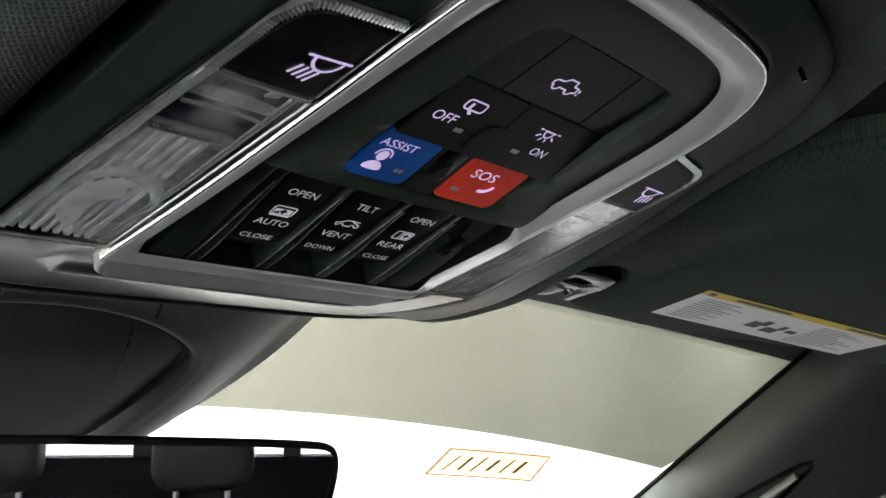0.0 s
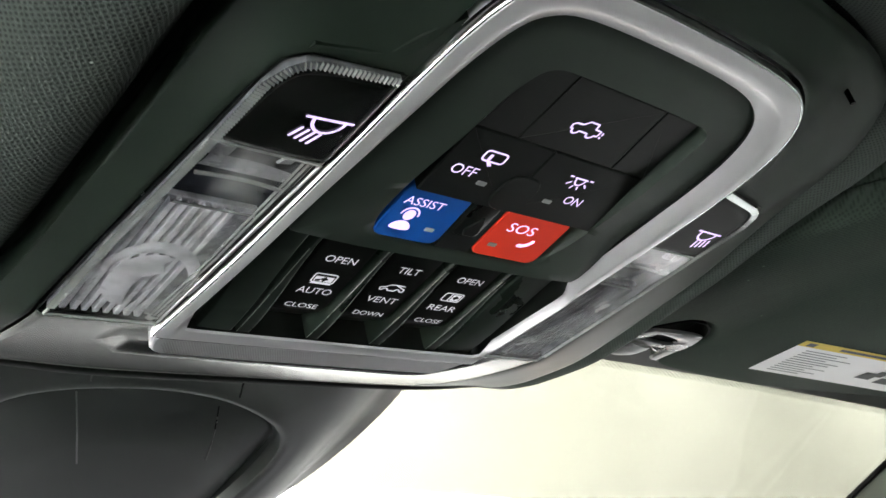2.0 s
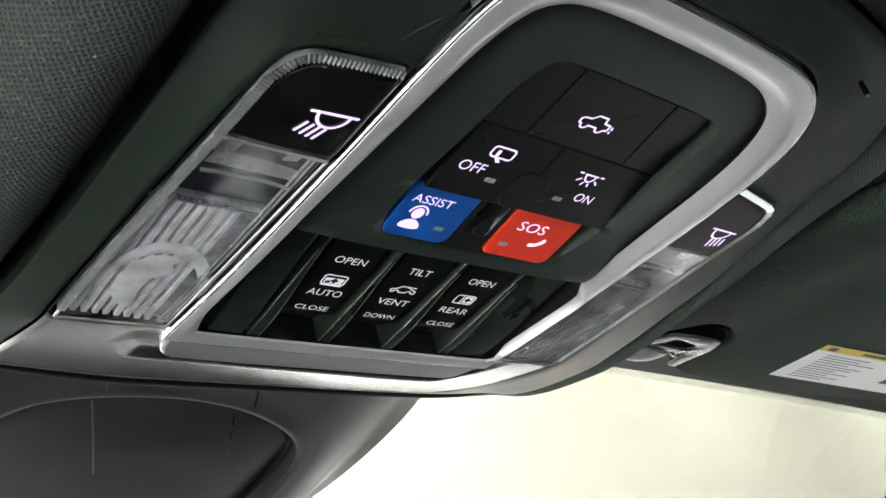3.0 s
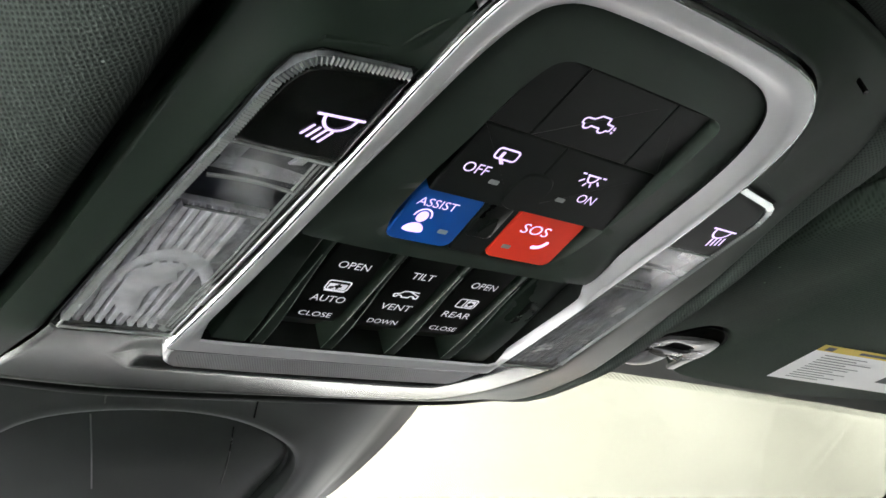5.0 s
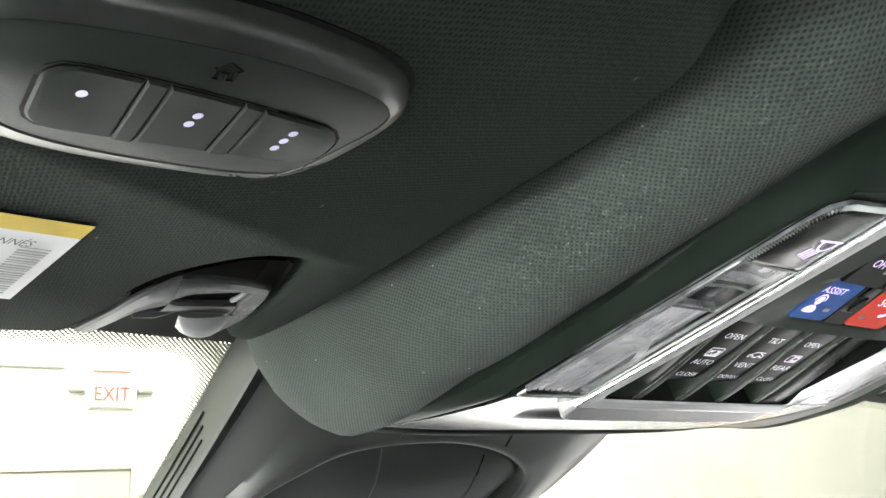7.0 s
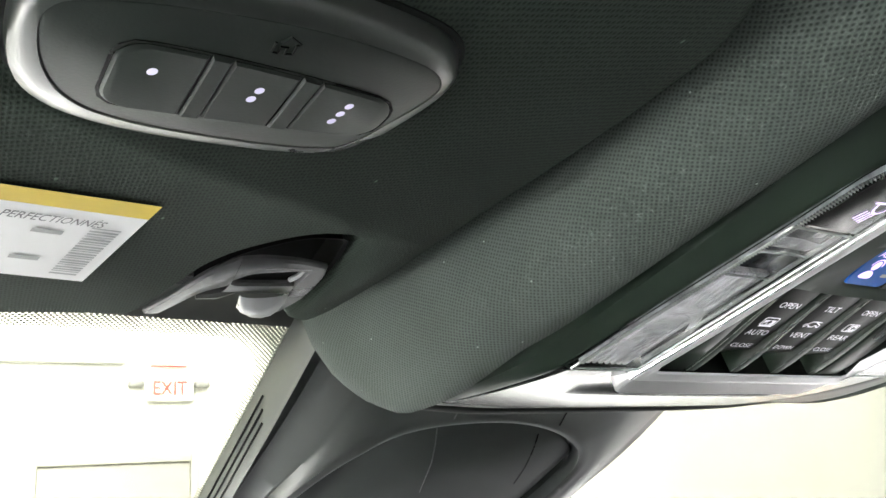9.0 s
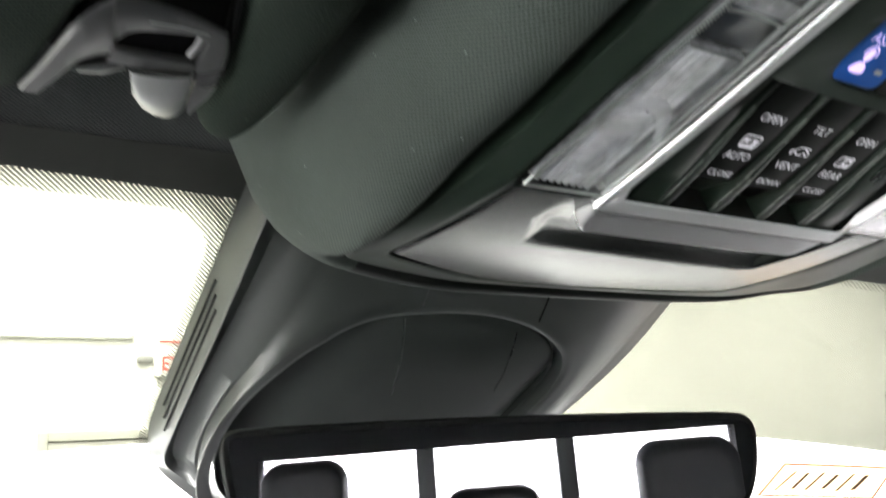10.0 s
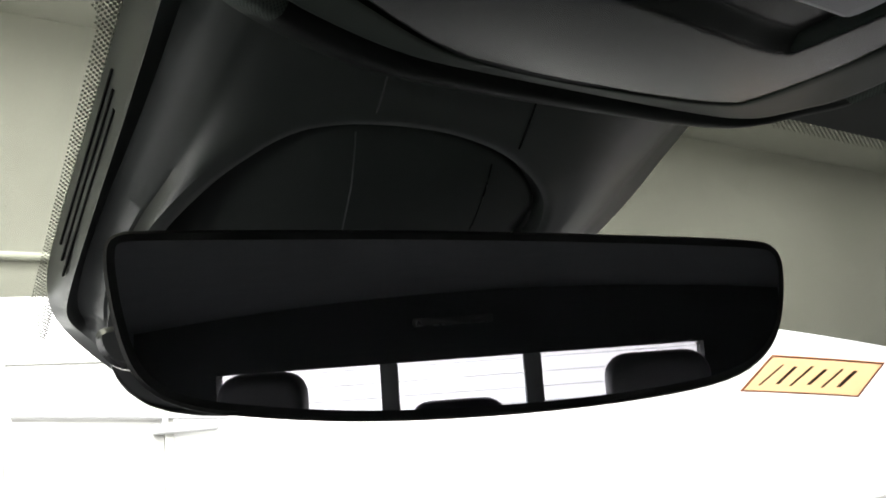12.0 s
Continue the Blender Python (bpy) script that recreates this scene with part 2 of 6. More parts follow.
WALL = surface("white_wall_paint", (0.80, 0.80, 0.78), 0.8, vary=0.02, big=1.5, fine=200, bump=0.1)
DOOR_PAINT = surface("pale_grey_door_paint", (0.36, 0.355, 0.34), 0.5, vary=0.03, big=2, fine=200, bump=0.1)
FRAME_PAINT = surface("grey_door_frame_paint", (0.42, 0.42, 0.39), 0.5, vary=0.03, big=2)
FLOOR = surface("showroom_floor_tile", (0.15, 0.15, 0.147), 0.42, vary=0.08, big=1.2, fine=60, bump=0.05)
CEIL = surface("ceiling_white", (0.78, 0.78, 0.76), 0.9, vary=0.02, big=2, fine=150)
PALE_STEEL = surface("pale_grey_metal", (0.30, 0.30, 0.30), 0.5, metal=0.0, vary=0.05)
STEEL = surface("brushed_steel", (0.45, 0.45, 0.46), 0.35, metal=0.9, vary=0.05)
EXIT_RED = glow("exit_sign_red", (0.88, 0.08, 0.06), 0.8)
TUBE = glow("lamp_tube_white", (1.0, 1.0, 0.97), 9.0)
HOOD_PAINT = surface("dark_blocker_paint", (0.010, 0.010, 0.011), 0.35, vary=0.05, big=3, spec=0.3)
PAINT = surface("truck_body_paint", (0.30, 0.31, 0.32), 0.25, metal=0.3, vary=0.03, big=3)


# ---- mesh helpers ----
def thing(name, m, label, category, group="", kind=""):
    e = new(name)
    e.matrix_world = m
    e.empty_display_size = 0.02
    return tagged(e, label, category, group, kind)


def part(name, bm, material, parent, label="", smooth=35, kind=""):
    """Links a bmesh as one mesh object under a thing or a part."""
    bmesh.ops.recalc_face_normals(bm, faces=bm.faces)
    me = bpy.data.meshes.new(name)
    bm.to_mesh(me)
    bm.free()
    me.materials.append(material)
    shade(me, smooth)
    ob = new(name, me)
    if parent:
        ob.parent = parent
    if label or kind:
        tagged(ob, label, kind=kind)
    return ob


def shade(me, angle):
    if angle:
        me.polygons.foreach_set("use_smooth", [True] * len(me.polygons))
        me.set_sharp_from_angle(angle=radians(angle))


def smooth_poly(poly, times=2):
    """Corner cutting on a closed outline; rows may carry more numbers after x and y."""
    pts = [tuple(map(float, p)) for p in poly]
    for _ in range(times):
        nxt = []
        for p, q in zip(pts, pts[1:] + pts[:1]):
            nxt.append(tuple(0.75 * a + 0.25 * b for a, b in zip(p, q)))
            nxt.append(tuple(0.25 * a + 0.75 * b for a, b in zip(p, q)))
        pts = nxt
    return pts


def polar(poly, centre, n=200):
    """n points of a star-shaped outline at even angles round centre."""
    cx, cy = centre
    res = []
    for i in range(n):
        a = 2 * math.pi * i / n
        dx, dy = math.cos(a), math.sin(a)
        best = None
        for p, q in zip(poly, poly[1:] + poly[:1]):
            ex, ey = q[0] - p[0], q[1] - p[1]
            den = dx * ey - dy * ex
            if abs(den) < 1e-12:
                continue
            px, py = p[0] - cx, p[1] - cy
            r = (px * ey - py * ex) / den
            s = (px * dy - py * dx) / den
            if r > 0 and -1e-9 <= s <= 1 + 1e-9 and (best is None or r > best[0]):
                best = (r, tuple(a + (b - a) * s for a, b in zip(p, q)))
        res.append(best[1])
    return res


def offset(ring, d):
    """Moves a closed ring outwards by d (anticlockwise rings)."""
    n, res = len(ring), []
    for i in range(n):
        a, b = ring[i - 1], ring[(i + 1) % n]
        tx, ty = b[0] - a[0], b[1] - a[1]
        ln = math.hypot(tx, ty) or 1
        dd = d[i] if isinstance(d, (list, tuple)) else d
        res.append((ring[i][0] + ty / ln * dd, ring[i][1] - tx / ln * dd, *ring[i][2:]))
    return res


def lift(ring, h):
    return [(p[0], p[1], h) for p in ring]


def loft(rings, closed=True, cap_first=False, cap_last=False, bm=None):
    bm = bm or bmesh.new()
    rows = [[bm.verts.new(p) for p in r] for r in rings]
    n = len(rows[0])
    for a, b in zip(rows, rows[1:]):
        for i in range(n if closed else n - 1):
            j = (i + 1) % n
            bm.faces.new((a[i], a[j], b[j], b[i]))
    if cap_first:
        bm.faces.new(rows[0])
    if cap_last:
        bm.faces.new(rows[-1][::-1])
    return bm


def loft_cloth(rings):
    """A closed loft that carries lengths along and across it, for the weave."""
    bm = bmesh.new()
    lay = bm.loops.layers.uv.new("weave")
    n = len(rings[0])
    mid = rings[len(rings) // 2]
    along, tot = [0.0], 0.0
    for i in range(n):
        tot += math.dist(mid[i], mid[(i + 1) % n])
        along.append(tot)
    across = [[0.0] * n]
    for a, b in zip(rings, rings[1:]):
        across.append([w + math.dist(p, q) for w, p, q in zip(across[-1], a, b)])
    rows = [[bm.verts.new(p) for p in r] for r in rings]
    for k in range(len(rows) - 1):
        for i in range(n):
            j = (i + 1) % n
            face = bm.faces.new((rows[k][i], rows[k][j], rows[k + 1][j], rows[k + 1][i]))
            uvs = ((along[i], across[k][i]), (along[i + 1], across[k][j]), (along[i + 1], across[k + 1][j]), (along[i], across[k + 1][i]))
            for lp, q in zip(face.loops, uvs):
                lp[lay].uv = q
    return bm


def grid(fn, nu, nv, bm=None):
    """A sheet from fn(a, b) with a and b from 0 to 1."""
    return loft([[fn(i / nu, j / nv) for i in range(nu + 1)] for j in range(nv + 1)], closed=False, bm=bm)


def rrect(x0, y0, x1, y1, r, seg=4):
    res = []
    for cx, cy, a0 in ((x1 - r, y1 - r, 0), (x0 + r, y1 - r, 90), (x0 + r, y0 + r, 180), (x1 - r, y0 + r, 270)):
        for k in range(seg + 1):
            a = radians(a0 + 90 * k / seg)
            res.append((cx + r * math.cos(a), cy + r * math.sin(a)))
    return res


def plate(outline, h0, h1, bevel=0.0004, bm=None, fn=None):
    """A slab between heights h0 and h1 over an outline, its edge at h1 rounded. fn(x, y) adds to the height."""
    fn = fn or (lambda x, y: 0.0)
    s = 1 if h1 > h0 else -1
    if sum(p[0] * q[1] - q[0] * p[1] for p, q in zip(outline, outline[1:] + outline[:1])) < 0:
        outline = outline[::-1]
    rings = [[(p[0], p[1], h0 + fn(p[0], p[1])) for p in outline],
             [(p[0], p[1], h1 - s * bevel + fn(p[0], p[1])) for p in outline]]
    for k, w in ((0.35, 0.35), (0.7, 0.75), (1.0, 1.0)):
        o = offset(outline, -bevel * k)
        rings.append([(p[0], p[1], h1 - s * bevel * (1 - w) + fn(p[0], p[1])) for p in o])
    return loft(rings, cap_first=True, cap_last=True, bm=bm)


def box(x0, y0, z0, x1, y1, z1, bevel=0.0, bm=None):
    b = bmesh.new()
    bmesh.ops.create_cube(b, size=1)
    bmesh.ops.scale(b, vec=(x1 - x0, y1 - y0, z1 - z0), verts=b.verts)
    bmesh.ops.translate(b, vec=((x0 + x1) / 2, (y0 + y1) / 2, (z0 + z1) / 2), verts=b.verts)
    if bevel:
        bmesh.ops.bevel(b, geom=b.edges[:], offset=bevel, segments=3, affect="EDGES", profile=0.5)
    if bm:
        me = bpy.data.meshes.new("tmp")
        b.to_mesh(me)
        b.free()
        bm.from_mesh(me)
        bpy.data.meshes.remove(me)
        return bm
    return b


def tube(points, radius, seg=8, bm=None):
    """A round bar along points; radius may be one number or one for each point."""
    pts = [Vector(p) for p in points]
    rows, up = [], Vector((0.13, 0.21, 0.97))
    for i, p in enumerate(pts):
        t = (pts[min(i + 1, len(pts) - 1)] - pts[max(i - 1, 0)]).normalized()
        a = t.cross(up).normalized()
        b = t.cross(a)
        r = radius[i] if isinstance(radius, (list, tuple)) else radius
        rows.append([p + (a * math.cos(2 * math.pi * k / seg) + b * math.sin(2 * math.pi * k / seg)) * r for k in range(seg)])
    return loft(rows, cap_first=True, cap_last=True, bm=bm)


def strokes(lines, width, h, fn=None, bm=None):
    """Flat lines of some width on a surface h below a thing's face, as thin raised strips with round ends."""
    bm = bm or bmesh.new()
    fn = fn or (lambda x, y: 0.0)
    for line in lines:
        for (x0, y0), (x1, y1) in zip(line, line[1:]):
            ln = math.hypot(x1 - x0, y1 - y0) or 1e-9
            tx, ty = (x1 - x0) / ln * width / 2, (y1 - y0) / ln * width / 2
            k = 0.7
            pts = [(x0 - ty - k * tx * 0, y0 + tx), (x0 - tx * k, y0 - ty * k), (x0 + ty, y0 - tx), (x1 + ty, y1 - tx),
                   (x1 + tx * k, y1 + ty * k), (x1 - ty, y1 + tx)]
            bm.faces.new([bm.verts.new((px, py, h + fn(px, py))) for px, py in pts])
    return bm


def arc(cx, cy, rx, ry, a0, a1, n=10):
    return [(cx + rx * math.cos(radians(a0 + (a1 - a0) * k / n)), cy + ry * math.sin(radians(a0 + (a1 - a0) * k / n))) for k in range(n + 1)]


def letters(text, width, parent, material, m, height=None, bold=0.0):
    """A word in the built-in font as a thin mesh, width metres wide, centred on the pose m."""
    cu = bpy.data.curves.new("letters", "FONT")
    cu.body, cu.align_x, cu.align_y, cu.extrude, cu.offset = text, "CENTER", "CENTER", 0.0, bold
    cu.resolution_u = 3
    tmp = new("letters_curve", cu)
    bpy.context.view_layer.update()
    dg = bpy.context.evaluated_depsgraph_get()
    me = bpy.data.meshes.new_from_object(tmp.evaluated_get(dg))
    bpy.data.objects.remove(tmp)
    me.name = "letters"
    xs = [v.co.x for v in me.vertices]
    ys = [v.co.y for v in me.vertices]
    k = width / (max(xs) - min(xs))
    ky = height / (max(ys) - min(ys)) if height else k
    cx, cy = (max(xs) + min(xs)) / 2, (max(ys) + min(ys)) / 2
    for v in me.vertices:
        v.co = m @ Vector(((v.co.x - cx) * k, (v.co.y - cy) * ky, 0))
    me.materials.clear()
    me.materials.append(material)
    ob = new("letters", me)
    ob.parent = parent
    return ob


def world_of(ob):
    m = ob.matrix_basis.copy()
    while ob.parent:
        ob = ob.parent
        m = ob.matrix_basis @ m
    return m


def wpart(name, bm, material, parent, label="", smooth=35, kind=""):
    """As part(), for a bmesh in world places."""
    bm.transform(world_of(parent).inverted())
    return part(name, bm, material, parent, label, smooth, kind)


# ---- showroom round the truck ----
RX, RW, RY0, RY1, RZ = 27.0, -2.9, -6.5, 6.0, 4.5
tagged(part("floor", box(RW, RY0, -0.1, RX, RY1, 0.0), FLOOR, None), "pale grey polished showroom floor", "floor", kind="structure")
tagged(part("ceiling", box(RW, RY0, RZ, RX, RY1, RZ + 0.1), CEIL, None), "white painted showroom ceiling", "ceiling", kind="structure")
tagged(part("wall_north", box(RW, RY1, 0, RX, RY1 + 0.15, RZ), WALL, None), "brightly lit white showroom wall with an exit door", "wall", kind="structure")
tagged(part("wall_south", box(RW, RY0 - 0.15, 0, RX, RY0, RZ), WALL, None), "white showroom wall", "wall", kind="structure")
tagged(part("wall_east", box(RX, RY0, 0, RX + 0.15, RY1, RZ), WALL, None), "white showroom wall", "wall", kind="structure")
# unseen west wall, set close to bounce light into the cab
tagged(part("bounce_wall_west", box(RW - 0.15, RY0, 0, RW, RY1, RZ), WALL, None), "white showroom wall", "wall", kind="structure")

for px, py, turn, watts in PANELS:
    fx = thing("added_ceiling_light", pose(px, py, 4.5, 0, 0, turn), "unseen white recessed ceiling light panel, added to light the room", "ceiling light", "showroom ceiling lights")
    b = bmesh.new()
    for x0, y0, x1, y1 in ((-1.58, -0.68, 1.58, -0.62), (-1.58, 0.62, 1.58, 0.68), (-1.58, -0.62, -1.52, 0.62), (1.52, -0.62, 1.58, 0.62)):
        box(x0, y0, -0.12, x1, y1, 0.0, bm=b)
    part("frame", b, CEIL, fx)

door = thing("exit_door", pose(1.02, 6.0, 0), "pale grey metal exit door in a grey frame", "door", kind="structure")
b = bmesh.new()
for x0, z0, x1, z1 in ((-0.56, 0, -0.50, 2.08), (0.50, 0, 0.56, 2.08), (-0.50, 2.02, 0.50, 2.08)):
    box(x0, -0.035, z0, x1, 0.0, z1, 0.004, bm=b)
part("frame", b, FRAME_PAINT, door)
part("leaf", box(-0.497, -0.016, 0.008, 0.497, 0.0, 2.014, 0.003), DOOR_PAINT, door)
part("push_bar", box(-0.40, -0.085, 0.98, 0.40, -0.03, 1.05, 0.01), STEEL, door)

rail = thing("wall_rail", pose(1.25, 5.99, 1.65), "thin grey metal wall rail with a bracket", "rail")
part("bar", tube([(-0.70, -0.05, 0.05), (0.0, -0.05, 0.0), (0.70, -0.05, -0.056)], 0.022), PALE_STEEL, rail)
part("bracket", box(0.17, -0.09, -0.145, 0.63, -0.03, -0.075, 0.02), PALE_STEEL, rail)
part("hanger", box(0.24, -0.07, -0.10, 0.28, -0.0, -0.01, 0.006), PALE_STEEL, rail)

sign = thing("exit_sign", pose(1.36, 5.99, 2.53), "white exit sign with red lit letters and two side lamps", "exit sign")
part("housing", box(-0.17, -0.05, -0.09, 0.17, 0.0, 0.09, 0.012), WALL, sign)
letters("EXIT", 0.24, sign, EXIT_RED, Matrix.Translation((0, -0.052, 0.005)) @ pose(0, 0, 0, 90, 0, 0), height=0.10, bold=0.01)
for s in (-1, 1):
    part("lamp_head", box(s * 0.235 - 0.055, -0.06, 0.01, s * 0.235 + 0.055, 0.0, 0.06, 0.02), PALE_STEEL, sign)
part("red_stripe", box(-0.13, -0.02, 0.168, 0.13, 0.0, 0.178, 0.003), EXIT_RED, sign)

batten = thing("wall_batten_light", pose(-0.1, 5.96, 2.74), "long bright fluorescent batten light on the wall", "light")
part("tube", tube([(-1.4, -0.03, 0.0), (0, -0.03, 0), (1.12, -0.03, 0.0)], 0.018, 10), TUBE, batten)
part("body", box(-1.42, -0.012, -0.03, 1.14, 0.03, 0.03, 0.004), CEIL, batten)

# ---- cab shell ----
GA = radians(28)
GY, GI = Vector((0, math.cos(GA), -math.sin(GA))), Vector((0, -math.sin(GA), -math.cos(GA)))


def on_glass(x, s, d=0.0):
    """A place on the windshield: x across, s down the slope from its upper edge, d inwards."""
    return Vector((x, 0.312 - 0.15 * x * x, 1.546 - 0.09 * x * x)) + GY * s + GI * d


def roof_z(x, y):
    return 1.575 - 0.075 * x * x - 0.02 * max(0.0, y) ** 1 - 0.16 * max(0.0, y - 0.22)


tagged(part("headliner", grid(lambda a, b: ((a - 0.5) * 1.66, -1.56 + b * (1.86 - 0.15 * ((a - 0.5) * 1.66) ** 2 + 0.012),
                              roof_z((a - 0.5) * 1.66, -1.56 + b * 1.87)), 40, 40), LINER, None),
       "dark grey woven cloth headliner of the cab roof", "headliner", kind="structure")
b = grid(lambda a, b: ((a - 0.5) * 1.72, -1.62 + b * 1.96 - 0.15 * ((a - 0.5) * 1.72) ** 2 * b, roof_z((a - 0.5) * 1.72, -1.56 + b * 1.86) + 0.06), 24, 24)
tagged(part("roof", b, PAINT, None), "painted metal roof skin of the truck cab", "roof", kind="structure")

# cab sides: sill, pillars, window openings
for s in (-1, 1):
    side = "cab_side_left" if s < 0 else "cab_side_right"
    b = bmesh.new()
    lo, hi = (0.80, 0.88)
    x0, x1 = (lo, hi) if s > 0 else (-hi, -lo)
    box(x0, -1.6, 0.35, x1, 0.75, 1.02, bm=b)
    box(x0, -1.6, 1.42, x1, 0.10, 1.60, bm=b)
    box(x0, -0.72, 1.02, x1, -0.58, 1.42, bm=b)
    box(x0, -1.6, 1.02, x1, -1.40, 1.42, bm=b)
    tagged(part(side, b, TRIM, None), "black cab side with window openings", "cab side", kind="structure")
    for k, (ya, yb) in enumerate(((-0.58, 0.30), (-1.40, -0.72))):
        w = tagged(part("side_window", box(s * 0.838 - 0.002, ya, 1.02, s * 0.838 + 0.002, yb, 1.42), SIDE_GLASS, None),
                   "lightly tinted side window glass", "window", kind="structure")
SILL, PANE = 1.225, 0.185
b = bmesh.new()
box(-0.8, -1.56, 0.35, 0.8, -1.50, SILL, bm=b)
box(-0.8, -1.56, 1.410, 0.8, -1.50, 1.62, bm=b)
box(-0.8, -1.56, SILL, -0.60, -1.50, 1.410, bm=b)
box(0.60, -1.56, SILL, 0.8, -1.50, 1.410, bm=b)
tagged(part("cab_rear_wall", b, REAR_TRIM, None), "black trimmed rear wall of the cab", "cab wall", kind="structure")
tagged(part("cab_floor", box(-0.85, -1.6, 0.30, 0.85, 1.0, 0.35), TRIM, None), "black cab floor", "cab floor", kind="structure")
# unseen firewall, raised to keep floor light out of the cab
tagged(part("firewall", box(-0.85, 0.86, 0.35, 0.85, 0.95, 1.16), TRIM, None), "black firewall under the windshield", "cab wall", kind="structure")

# unseen dashboard, added so that the console and shroud reflect something dark
b = bmesh.new()
grid(lambda a, q: ((2 * a - 1) * 0.82, 0.42 + 0.475 * q, 1.155 + 0.085 * q ** 1.3 + 0.012 * math.sin(math.pi * q) - 0.03 * (2 * a - 1) ** 2), 20, 12, bm=b)
grid(lambda a, q: ((2 * a - 1) * 0.82, 0.42 - 0.03 * math.sin(math.pi * q), 1.155 - 0.03 * (2 * a - 1) ** 2 - 0.40 * q), 20, 8, bm=b)
bmesh.ops.remove_doubles(b, verts=b.verts, dist=0.0002)
tagged(part("dashboard", b, DASH, None, smooth=60), "unseen black dashboard top, added to darken reflections", "dashboard", kind="structure")

# unseen hood, added to block the bright floor from the flap's reflections
b = bmesh.new()
for lift_z, turn_in in ((0.0, 0.0), (-0.05, 0.01)):
    grid(lambda a, q: ((2 * a - 1) * (0.84 - turn_in), 0.97 + 1.15 * q, 1.13 - 0.05 * q - 0.09 * q ** 4 - 0.06 * (2 * a - 1) ** 4 + lift_z), 20, 12, bm=b)
tagged(part("added_engine_hood", b, HOOD_PAINT, None, smooth=60), "unseen dark engine hood, added to darken reflections", "hood", kind="structure")

rear_win = thing("rear_window", pose(0, -1.53, SILL), "three-pane sliding rear window with black dividers", "window", kind="structure")
for xa, xb in ((-0.60, -0.200), (-0.156, 0.156), (0.200, 0.60)):
    pn = part("pane", box(xa, -0.003, 0.0, xb, 0.003, PANE), REAR_GLASS, rear_win)
    b = bmesh.new()
    for k in range(5):
        box(xa, 0.0035, 0.031 + 0.036 * k, xb, 0.0045, 0.0326 + 0.036 * k, bm=b)
    part("heating_wires", b, TRIM, pn, "thin dark heating wires", smooth=0)
for xc in (-0.178, 0.178):
    part("divider", box(xc - 0.022, -0.012, 0.0, xc + 0.022, 0.02, PANE, 0.003), TRIM, rear_win)

# ---- windshield ----
wind = thing("windshield", pose(0, 0.312, 1.546), "curved windshield with a green tinted top band", "windshield", kind="structure")


def wind_edge(s):
    return 0.775 + 0.32 * s


b = grid(lambda a, q: on_glass((2 * a - 1) * wind_edge(-0.02 + q * 0.66), -0.02 + q * 0.66, 0.0), 40, 24)
wpart("glass", b, GLASS, wind)
BAND = 0.200


def band_edge(x):
    return BAND + 0.075 * x * x


wpart("tint_band", grid(lambda a, q: on_glass((2 * a - 1) * 0.84, -0.02 + q * (band_edge((2 * a - 1) * 0.84) + 0.02), 0.0015), 60, 10), TINT, wind,
      "green tinted shade band with a sharp lower edge")


def dots(bm, x, s, r):
    vs = []
    for k in range(6):
        a = math.pi / 3 * k
        vs.append(bm.verts.new(on_glass(x + r * math.cos(a), s + r * math.sin(a), 0.0022)))
    bm.faces.new(vs)


# frit: a solid black edge with a field of dots that shrink away from it
FX, FXR = -0.1255, 0.205
b = bmesh.new()
P = 0.0025


def frit_top(x):
    return -0.003 - 0.055 * max(0.0, FX - x)


for i in range(0, 165):
    for j in range(-6, 98):
        x = FX - 0.0002 - i * P * 0.5
        s = j * P + (P * 0.5 if i % 2 else 0)
        dx, ds = FX - x, s - frit_top(x)
        if s > 0.238 or ds < 0:
            continue
        w, R = 0.0125, 0.028
        ex, es = dx - w, ds - w * 0.85
        inner = (R - math.hypot(R - ex, R - es)) if ex < R and es < R else min(ex, es)
        if inner > 0:
            continue
        dots(b, x, s, 0.00100 * (0.55 + 0.45 * min(1.0, -inner / w)))
for i in range(0, 240):
    for j in range(0, 4):
        x = FXR + 0.035 + i * P
        s = 0.003 + j * P + (P * 0.5 if i % 2 else 0)
        if x < 0.72:
            dots(b, x, s, 0.00100 * (1.0 - 0.45 * j / 4))
wpart("frit_dots", b, FRIT_DOT, wind, "field of fine black ceramic dots", smooth=0, kind="stuff")
b = grid(lambda a, q: on_glass(-0.78 + a * 1.56, -0.03 + q * (0.03 + (frit_top(-0.78 + a * 1.56) if a < 0.5 else 0.004)), 0.0025), 60, 2)
grid(lambda a, q: on_glass(FX - 0.0005 + a * (0.15 - FX), -0.01 + q * 0.20, 0.0025), 10, 10, bm=b)
wpart("frit", b, FRIT, wind, "solid black ceramic edge")

# paper tag taped on the glass, with illegible handwriting
tag = thing("paper_tag", pose(0, 0.312, 1.546), "tan paper tag with handwriting on the windshield", "tag")


def on_tag(a, q, d=0.0035):
    xl, xr = 0.499 + 0.014 * q, 0.649 + 0.026 * q
    return on_glass(xl + (xr - xl) * a, 0.252 + 0.062 * q, d)


wpart("paper", grid(lambda a, q: on_tag(a, q), 6, 4), KRAFT, tag)
b = bmesh.new()
for a0, a1, q0, q1 in ((0, 1, 0, 0.05), (0, 1, 0.95, 1), (0, 0.02, 0, 1), (0.98, 1, 0, 1)):
    grid(lambda a, q: on_tag(a0 + (a1 - a0) * a, q0 + (q1 - q0) * q, 0.0042), 4, 1, bm=b)
wpart("border", b, RUST, tag)
